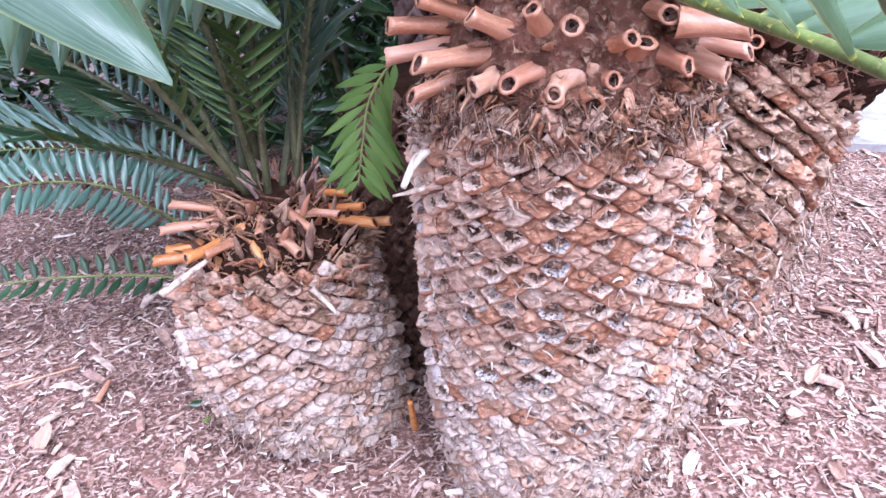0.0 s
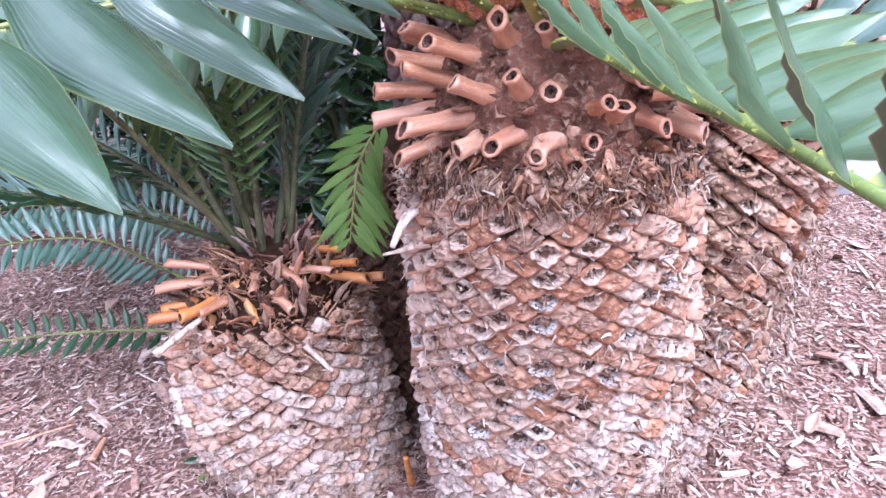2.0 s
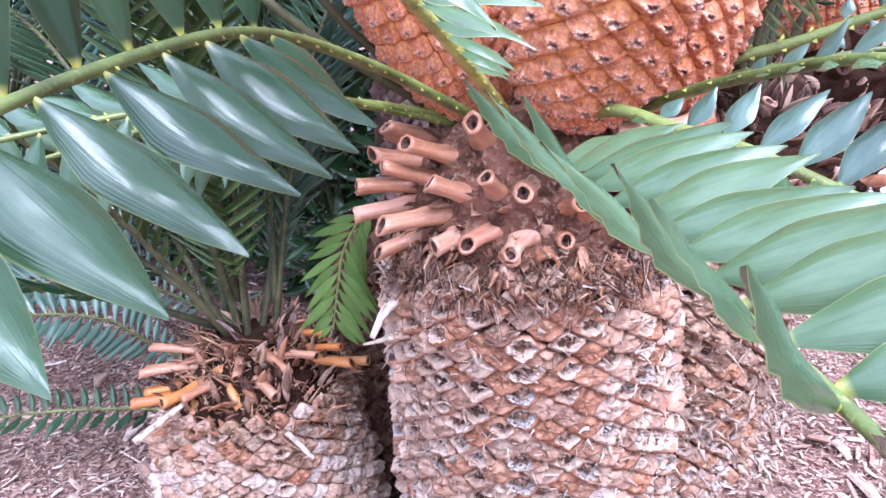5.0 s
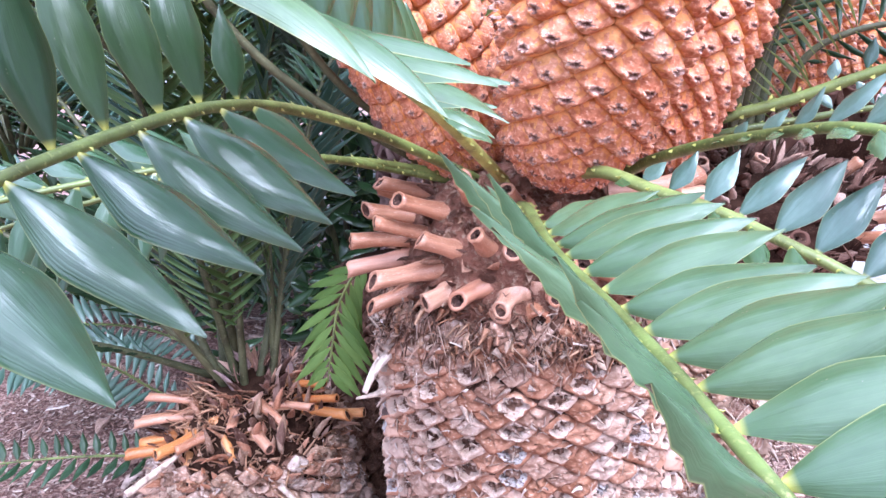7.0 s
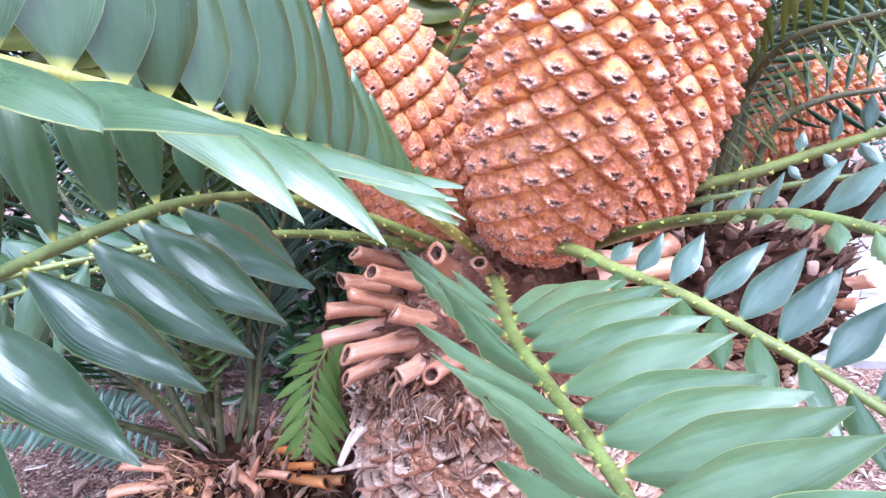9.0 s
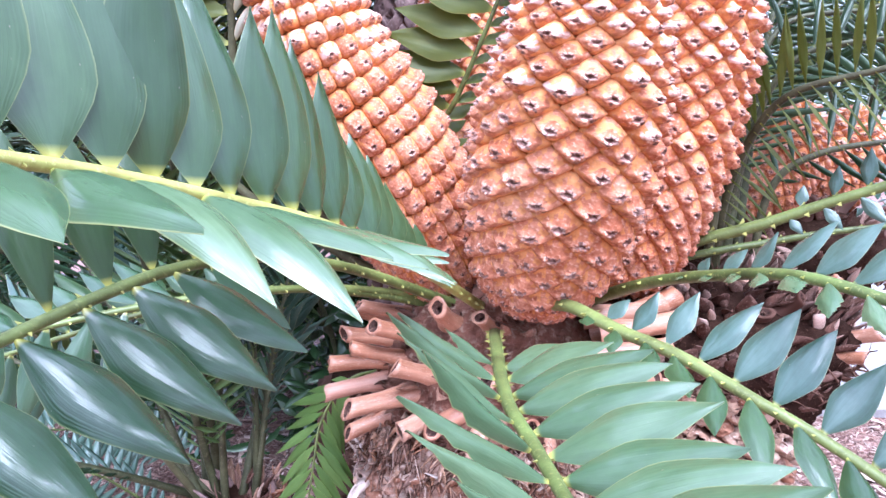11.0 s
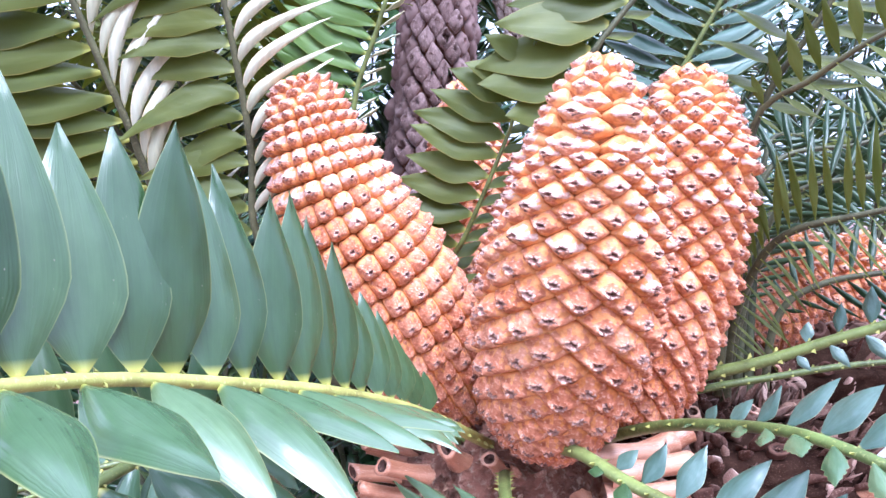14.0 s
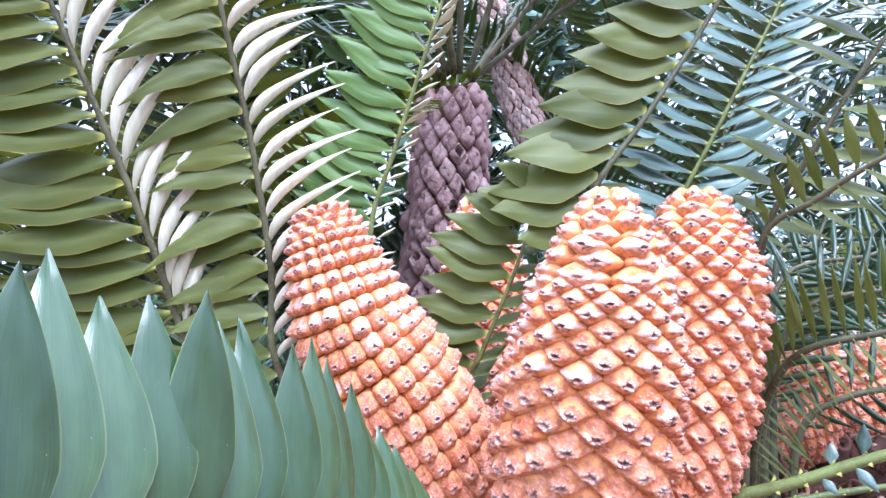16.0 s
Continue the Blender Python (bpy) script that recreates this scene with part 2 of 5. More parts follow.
STALK_YELLOW = organic("stalk_yellow", [(0.36, 0.37, 0.09), (0.42, 0.42, 0.12)], (0.5, 0.5, 0.2), rough=0.4, spec=0.45, scale=30, bump=0.15)
CHIP = organic("wood_chip", [(0.25, 0.13, 0.10), (0.49, 0.33, 0.27), (0.30, 0.18, 0.14), (0.62, 0.47, 0.40), (0.10, 0.05, 0.04), (0.42, 0.26, 0.21), (0.77, 0.69, 0.62), (0.40, 0.24, 0.19), (0.20, 0.10, 0.08), (0.55, 0.39, 0.33)], (0.53, 0.40, 0.34), scale=50, fine=300, island=True)
SOIL = organic("mulch_soil", [(0.15, 0.075, 0.06), (0.15, 0.075, 0.06)], (0.42, 0.28, 0.24), scale=14, fine=90, bump=1.0, dist=0.01, fleck_at=(0.48, 0.64))
DRY_LEAF = organic("dry_leaf", [(0.50, 0.30, 0.22), (0.62, 0.44, 0.36), (0.36, 0.20, 0.15)], (0.5, 0.36, 0.28), scale=60)
CONCRETE = organic("concrete", [(0.36, 0.34, 0.345), (0.36, 0.34, 0.345)], (0.28, 0.26, 0.26), scale=6, fine=150, bump=0.3)


# ---- mesh helpers ----
def mesh_of(name, verts, faces, mats, slots=None, uvs=None, smooth=True):
    me = bpy.data.meshes.new(name)
    me.from_pydata([tuple(v) for v in verts], [], faces)
    for m in mats:
        me.materials.append(m)
    if slots:
        me.polygons.foreach_set("material_index", slots)
    if uvs:
        lay = me.uv_layers.new(name="UVMap")
        order = np.empty(len(me.loops), dtype=np.int32)
        me.loops.foreach_get("vertex_index", order)
        lay.data.foreach_set("uv", np.array(uvs)[order].ravel())
    me.polygons.foreach_set("use_smooth", [smooth] * len(me.polygons))
    me.update()
    return me


def part(name, me, parent=None, m=None, label=""):
    ob = new(name, me)
    if parent:
        ob.parent = parent
    if m is not None:
        ob.matrix_basis = m
    if label:
        tagged(ob, label)
    return ob


def stuff_of(name, pieces, mats, smooth=True):
    """One mesh from many (mesh, matrix) pieces that share a material list."""
    cache, co, lv, starts, idx, uvs = {}, [], [], [], [], []
    off = loops = 0
    has_uv = bool(pieces[0][0].uv_layers)
    for me, mx in pieces:
        if me.name not in cache:
            c = np.empty(len(me.vertices) * 3)
            me.vertices.foreach_get("co", c)
            v = np.empty(len(me.loops), dtype=np.int32)
            me.loops.foreach_get("vertex_index", v)
            st = np.empty(len(me.polygons), dtype=np.int32)
            me.polygons.foreach_get("loop_start", st)
            mi = np.empty(len(me.polygons), dtype=np.int32)
            me.polygons.foreach_get("material_index", mi)
            u = np.zeros(len(me.loops) * 2)
            if has_uv:
                me.uv_layers[0].data.foreach_get("uv", u)
            cache[me.name] = (c.reshape(-1, 3), v, st, mi, u)
        c, v, st, mi, u = cache[me.name]
        a = np.array(mx)
        co.append(c @ a[:3, :3].T + a[:3, 3])
        lv.append(v + off)
        starts.append(st + loops)
        idx.append(mi)
        uvs.append(u)
        off += len(c)
        loops += len(v)
    out = bpy.data.meshes.new(name)
    for m in mats:
        out.materials.append(m)
    out.vertices.add(off)
    out.vertices.foreach_set("co", np.concatenate(co).ravel())
    out.loops.add(loops)
    out.loops.foreach_set("vertex_index", np.concatenate(lv))
    st = np.concatenate(starts)
    out.polygons.add(len(st))
    out.polygons.foreach_set("loop_start", st)
    out.polygons.foreach_set("material_index", np.concatenate(idx))
    out.polygons.foreach_set("use_smooth", np.full(len(st), smooth))
    if has_uv:
        out.uv_layers.new(name="UVMap").data.foreach_set("uv", np.concatenate(uvs))
    out.update(calc_edges=True)
    return out


def frame_of(origin, y, z, sx=1.0, sy=1.0, sz=1.0):
    """A pose whose y and z axes point along y and (nearly) z."""
    y = Vector(y).normalized()
    x = y.cross(Vector(z)).normalized()
    z = x.cross(y)
    m = Matrix((x * sx, y * sy, z * sz)).transposed().to_4x4()
    m.translation = Vector(origin)
    return m


def spline(pts, n):
    """n + 1 even places along a smooth curve through pts."""
    P = [Vector(p) for p in pts]
    P = [2 * P[0] - P[1]] + P + [2 * P[-1] - P[-2]]
    fine = []
    for i in range(1, len(P) - 2):
        a, b, c, d = P[i - 1:i + 3]
        for k in range(24):
            t = k / 24
            fine.append(0.5 * (2 * b + (c - a) * t + (2 * a - 5 * b + 4 * c - d) * t * t + (3 * b - a - 3 * c + d) * t ** 3))
    fine.append(P[-2])
    run = [0.0]
    for a, b in zip(fine, fine[1:]):
        run.append(run[-1] + (b - a).length)
    out, j = [], 0
    for k in range(n + 1):
        want = run[-1] * k / n
        while j < len(run) - 2 and run[j + 1] < want:
            j += 1
        w = (want - run[j]) / max(1e-9, run[j + 1] - run[j])
        out.append(fine[j].lerp(fine[j + 1], min(1, w)))
    return out, run[-1]


def tube(name, pts, radius, mats, n=24, sides=10, flat=1.0, up=(0, 0, 1)):
    """A solid rod along a curve; radius is a function of 0..1."""
    line, _ = spline(pts, n)
    vs, fs = [], []
    for i, p in enumerate(line):
        T = (line[min(n, i + 1)] - line[max(0, i - 1)]).normalized()
        B = T.cross(Vector(up)).normalized()
        N = B.cross(T)
        r = radius(i / n)
        for k in range(sides):
            a = math.tau * k / sides
            vs.append(p + B * r * math.cos(a) + N * r * flat * math.sin(a))
    for i in range(n):
        for k in range(sides):
            k2 = (k + 1) % sides
            fs.append((i * sides + k, i * sides + k2, (i + 1) * sides + k2, (i + 1) * sides + k))
    fs.append(tuple(reversed(range(sides))))
    fs.append(tuple(n * sides + k for k in range(sides)))
    return mesh_of(name, vs, fs, mats)


# ---- leaf bases (armour of the trunks) ----
def leaf_base_mesh(rng, lip, rim, pit, proud, scarred, wild):
    """A rhombic old leaf base, 1 wide and 1 high: a papery pillow whose lower end stands out, its thin flanks dark with
    painted crevice shade, with a raised pale rim round a star-shaped scar, or a crumpled cap. Local x across, y up, z
    out."""
    n = 20
    rings = []
    ph = rng.uniform(0, 6)
    dents = [rng.uniform(-1, 1) for _ in range(n)]

    def ring(size, z, dy, tilt, jag=0.0, rough=wild, power=1.22):
        out = []
        for k in range(n):
            a = math.tau * k / n
            c, s = math.cos(a), math.sin(a)
            d = abs(c) ** power + abs(s) ** power
            rad = size * 0.5 / d ** (1 / power)
            jit = 1 + rng.uniform(-rough, rough) + (jag * rng.uniform(0.4, 1.3) if k % 2 else -jag * rng.uniform(0.4, 1.0))
            fold = 0.05 * math.sin(3 * a + ph) * size + 0.05 * (dents[k] + dents[k - 1]) * min(1.0, size * 1.2)
            out.append((rad * c * jit, rad * s * jit + dy + 0.05 * math.sin(4 * c + ph) * (1 - abs(c)), z - tilt * s * size + fold * wild * 5 + rng.uniform(-rough, rough) * 0.26))
        return out
    rings.append(ring(1.07, -0.30, 0.0, 0.0, rough=0.02))
    rings.append(ring(1.01, -0.05, 0.0, 0.02, rough=0.03))
    rings.append(ring(0.94, proud * 0.40, 0.0, 0.05, rough=0.03))
    rings.append(ring(0.87, proud * 0.80, 0.01, 0.13, rough=wild * 0.4))
    if scarred:
        q, dy = rng.uniform(0.86, 1.12), rng.uniform(0.0, 0.09)
        rings.append(ring(0.72 * q, proud * 1.00, dy, 0.15, 0.02, wild * 0.6))
        rings.append(ring(0.61 * q, proud * 1.18, dy, 0.14, 0.06, wild * 0.9, 1.4))
        rings.append(ring(0.50 * q, proud * 1.05, dy, 0.12, 0.22, wild * 1.6, 1.6))
        rings.append(ring(0.40 * q, proud * 0.25, dy, 0.06, 0.26, wild * 2, 1.7))
        rings.append(ring(0.20 * q, proud * 0.30 + rng.uniform(-0.06, 0.14), dy, 0.0, 0.2, wild * 2.4))
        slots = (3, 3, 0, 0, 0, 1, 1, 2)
        end = proud * rng.uniform(0.1, 0.9)
    else:
        rings.append(ring(0.68, proud * 1.02, 0.02, 0.11, rough=wild))
        rings.append(ring(0.46, proud * rng.uniform(0.9, 1.35), 0.03, 0.08, rough=wild * 2.0))
        rings.append(ring(0.24, proud * rng.uniform(0.8, 1.4), 0.04, 0.04, rough=wild * 2.6))
        rings.append(ring(0.09, proud * rng.uniform(0.8, 1.3), 0.04, 0.02))
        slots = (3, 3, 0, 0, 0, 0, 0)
        end = proud
    vs = [v for r in rings for v in r]
    vs.append((0, 0.05, end))
    fs, ss = [], []
    for i in range(len(rings) - 1):
        for k in range(n):
            k2 = (k + 1) % n
            fs.append((i * n + k, i * n + k2, (i + 1) * n + k2, (i + 1) * n + k))
            ss.append(slots[i])
    top = (len(rings) - 1) * n
    for k in range(n):
        fs.append((top + k, top + (k + 1) % n, len(vs) - 1))
        ss.append(slots[-1])
    return mesh_of("leaf_base", vs, fs, [lip, rim, pit, BARK_SHADE], ss)


def lerp_rows(rows, z):
    for a, b in zip(rows, rows[1:]):
        if z <= b[0]:
            w = max(0.0, (z - a[0]) / (b[0] - a[0]))
            return [p + (q - p) * w for p, q in zip(a[1:], b[1:])]
    return list(rows[-1][1:])


def trunk(plant, rows, z0, z1, across, pitch, kinds, seed, facing, limit=300, label="", wide=0.99, high=1.95):
    """rows: (z, x, y, radius). A core with leaf bases set in a spiral lattice over it; kinds(z, rng) picks a mesh."""
    rng = random.Random(seed)
    vs, fs, n, m = [], [], 40, 30
    for i in range(m + 1):
        z = rows[0][0] + (rows[-1][0] - rows[0][0]) * i / m
        x, y, r = lerp_rows(rows, z)
        for k in range(n):
            a = math.tau * k / n
            rr = r - 0.012 + 0.004 * noise.noise(Vector((math.cos(a) * 4, math.sin(a) * 4, z * 25 + seed)))
            vs.append((x + rr * math.cos(a), y + rr * math.sin(a), z))
    for i in range(m):
        for k in range(n):
            k2 = (k + 1) % n
            fs.append((i * n + k, i * n + k2, (i + 1) * n + k2, (i + 1) * n + k))
    fs.append(tuple(m * n + k for k in range(n)))
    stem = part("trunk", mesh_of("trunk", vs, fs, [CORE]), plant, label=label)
    near, rest = [], []
    row, z = 0, z0
    while z < z1:
        x, y, r = lerp_rows(rows, z)
        x2, y2, r2 = lerp_rows(rows, z + 0.02)
        for k in range(across):
            a = math.tau * (k + 0.5 * (row % 2) + row * 0.012) / across + rng.uniform(-0.014, 0.014)
            out = Vector((math.cos(a), math.sin(a), 0))
            up = Vector((x2 - x + (r2 - r) * out.x, y2 - y + (r2 - r) * out.y, 0.02)).normalized()
            zz = z + rng.uniform(-0.10, 0.10) * pitch + 0.10 * pitch * math.sin(7 * a + z * 30)
            w = math.tau * r / across * wide * rng.uniform(0.92, 1.10)
            h = pitch * high * rng.uniform(0.92, 1.10)
            spin = Matrix.Rotation(rng.gauss(0, 0.06), 4, "Z") @ Matrix.Rotation(rng.gauss(0, 0.09), 4, "X") @ Matrix.Rotation(rng.gauss(0, 0.08), 4, "Y")
            mx = frame_of((x + out.x * (r - 0.007 + rng.uniform(-0.004, 0.004)), y + out.y * (r - 0.007), zz), up, out, w, h, w * rng.uniform(0.8, 1.15)) @ spin
            look_at = (Vector((facing[0], facing[1], 0)) - Vector((x, y, 0))).normalized().dot(out)
            pair = kinds(zz, rng)
            near.append((look_at, zz, pair[int((row % 2 == 1) != (rng.random() < 0.3))], mx))
        z += pitch
        row += 1
    near.sort(key=lambda q: -q[0])
    seen = [q for q in near if q[0] > -0.35]
    for c, zz, me, mx in seen[:limit]:
        part("leaf_base", me, stem, mx)
    rest = [(me, mx) for c, zz, me, mx in near[limit:] if c > -0.8]
    groups = {}
    for me, mx in rest:
        groups.setdefault(tuple(mm.name for mm in me.materials), []).append((me, mx))
    for g in groups.values():
        tagged(part("leaf_bases", stuff_of("leaf_bases", g, list(g[0][0].materials)), stem), "old leaf bases round the far side of the trunk", kind="stuff")
    return stem


def kit(seed, trios, count=4, proud=0.34, wild=0.09, plain=0.4):
    """Pairs of a scarred and a crumpled leaf base; a share of them (plain) has no scar in either."""
    rng = random.Random(seed)
    out = []
    for lip, rim, pit in trios:
        for _ in range(count):
            both = rng.random() > plain
            out.append((leaf_base_mesh(rng, lip, rim, pit, proud * rng.uniform(0.8, 1.25), both, wild), leaf_base_mesh(rng, lip, rim, pit, proud * rng.uniform(0.8, 1.25), False, wild)))
    return out


# ---- cut leaf stalks ----
def stub_mesh(rng, length, r0, r1, mat, bend, torn=0.0):
    """A hollow cut stalk along local y, wide at its base, bent upwards (z), with a ragged open end."""
    n, s = 10, 14
    vs, fs, ss = [], [], []
    cut, turn = rng.uniform(0.1, 0.7), rng.uniform(0, 6.28)
    for i in range(n + 1):
        t = i / n
        r = r0 + (r1 * (0.94 + 0.10 * t * t) - r0) * min(1.0, t * 2.2) + (0.0006 if i == n else 0)
        for k in range(s):
            a = math.tau * k / s
            wob = 1 + 0.06 * math.sin(2 * a + 1)
            y = (length + cut * math.sin(a + turn) * r1 * t ** 4) * t + (rng.uniform(-1, 1) * torn if i == n else 0)
            vs.append((r * wob * math.cos(a) * (1 + 0.35 * (1 - t) ** 2), y, r * wob * math.sin(a) + bend * t * t))
    for i in range(n):
        for k in range(s):
            k2 = (k + 1) % s
            fs.append((i * s + k, (i + 1) * s + k, (i + 1) * s + k2, i * s + k2))
            ss.append(0)
    rim = n * s
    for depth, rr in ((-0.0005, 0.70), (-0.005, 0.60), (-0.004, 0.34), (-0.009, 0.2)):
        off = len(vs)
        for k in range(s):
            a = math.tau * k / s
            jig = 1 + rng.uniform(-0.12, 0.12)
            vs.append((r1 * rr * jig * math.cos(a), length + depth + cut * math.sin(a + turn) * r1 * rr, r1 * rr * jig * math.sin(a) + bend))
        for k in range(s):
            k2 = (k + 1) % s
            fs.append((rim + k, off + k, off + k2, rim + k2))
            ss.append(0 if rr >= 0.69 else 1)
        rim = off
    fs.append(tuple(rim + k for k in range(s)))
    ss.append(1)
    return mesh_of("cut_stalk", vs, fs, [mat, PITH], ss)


def strip_bits(name, spots, rng, mats, lo=0.02, hi=0.06, w=0.0012):
    """Loose fibres: many thin bent strips, joined."""
    vs, fs = [], []
    for p, d in spots:
        p, d = Vector(p), Vector(d).normalized()
        L = rng.uniform(lo, hi)
        side = d.cross(Vector((rng.uniform(-1, 1), rng.uniform(-1, 1), rng.uniform(-1, 1)))).normalized()
        curl = side.cross(d) * rng.uniform(-0.5, 0.5) + Vector((0, 0, rng.uniform(-0.5, 0.2)))
        ww = w * rng.uniform(0.5, 1.8)
        off = len(vs)
        for i in range(5):
            t = i / 4
            c = p + d * L * t + curl * L * t * t
            k = ww * (1 - 0.75 * t)
            nn = side.cross(d).normalized() * k * 0.5
            vs += [c - side * k, c + nn, c + side * k]
        for i in range(4):
            a = off + i * 3
            fs += [(a, a + 1, a + 4, a + 3), (a + 1, a + 2, a + 5, a + 4), (a + 2, a, a + 3, a + 5)]
    return mesh_of(name, vs, fs, mats)


# ---- leaflets and fronds ----
def leaflet_mesh(top, under, bend, cup, teeth=0, taper=0.42, sway=0.0, shoulder=0.38):
    """A lance-shaped leaflet 1 long (y) and 1 wide (x), two skins a hair apart; z is the upper side. The blade arches
    across, its margins rolled down, with a shallow crease along the middle and a sharp tip."""
    n, m = 14, 6
    vs, uv, fs, ss = [], [], [], []
    for skin in (0, 1):
        for i in range(n + 1):
            t = i / n
            w = 0.5 * min(1.0, (t / shoulder) ** 0.70 if t < shoulder else 1.0) * (1.0 if t < taper else max(0.02, 1 - ((t - taper) / (1 - taper)) ** 1.5))
            w = max(w, 0.055 if t < 0.5 else 0.004)
            if teeth and t > 0.45:
                w *= 1 + (0.16 if i % 2 else -0.08)
            for k in range(m + 1):
                u = k / m * 2 - 1
                z = bend * t * t - cup * (abs(u) ** 2.0) * w * 0.42 - 0.012 * max(0.0, 1 - abs(u) * 3) * math.sin(math.pi * t) + 0.008 * math.sin(9 * t + 2 * u + 40 * sway) - (0.004 if skin else 0) * (1 - 0.5 * abs(u))
                vs.append((u * w + sway * t * t, t, z))
                uv.append((k / m, t))
    half = (n + 1) * (m + 1)
    for i in range(n):
        for k in range(m):
            a = i * (m + 1) + k
            fs.append((a, a + 1, a + m + 2, a + m + 1))
            ss.append(0)
            b = a + half
            fs.append((b, b + m + 1, b + m + 2, b + 1))
            ss.append(1)
    for k in (0, m):
        off = len(vs)
        for i in range(n + 1):
            for q in (i * (m + 1) + k, i * (m + 1) + k + half):
                vs.append(vs[q])
                uv.append(uv[q])
        for i in range(n):
            a = off + 2 * i
            f = (a, a + 2, a + 3, a + 1)
            fs.append(f if k == 0 else f[::-1])
            ss.append(0)
    return mesh_of("leaflet", vs, fs, [top, under], ss, uv)


LEAFLETS = {}


def leaflet_set(style):
    if style not in LEAFLETS:
        top, under = {
            "green": (LEAF_TOP, LEAF_UNDER), "blue": (LEAF_BLUE, LEAF_UNDER), "dark": (LEAF_DARK, LEAF_DARK), "olive": (LEAF_OLIVE, LEAF_OLIVE),
            "under": (LEAF_TOP, LEAF_OLIVE), "fresh": (LEAF_FRESH, LEAF_FRESH), "toothed": (LEAF_SHEEN, LEAF_SHEEN), "fair": (LEAF_SHEEN, LEAF_UNDER), "pale": (LEAF_PALE, LEAF_PALE), "hooked": (LEAF_OLIVE, LEAF_OLIVE), "curl": (LEAF_PALE, LEAF_PALE), "sky": (LEAF_SKY_SHEEN, LEAF_UNDER), "comb": (LEAF_TOP, LEAF_UNDER), "arch": (LEAF_SHEEN, LEAF_UNDER), "steel": (LEAF_STEEL_SHEEN, LEAF_UNDER),
        }[style]
        more = {"hooked": -1.9, "curl": 4.5}.get(style, 0.0)
        LEAFLETS[style] = [leaflet_mesh(top, under, b * {"toothed": 0.3, "arch": 2.0}.get(style, 1.0) - abs(more) * 0.04, c * {"olive": 0.3, "hooked": 0.3, "fresh": 0.3, "comb": 0.5}.get(style, 1.0), 1 if style == "toothed" else 0, sway=s + more * (0.7 + 8 * abs(s)), taper=0.34 if style == "comb" else 0.42, shoulder=0.26 if style == "comb" else 0.38) for b, c, s in
                           ((-0.10, 0.36, 0.03), (-0.17, 0.26, -0.04), (-0.06, 0.42, 0.0), (-0.22, 0.30, 0.05))]
    return LEAFLETS[style]


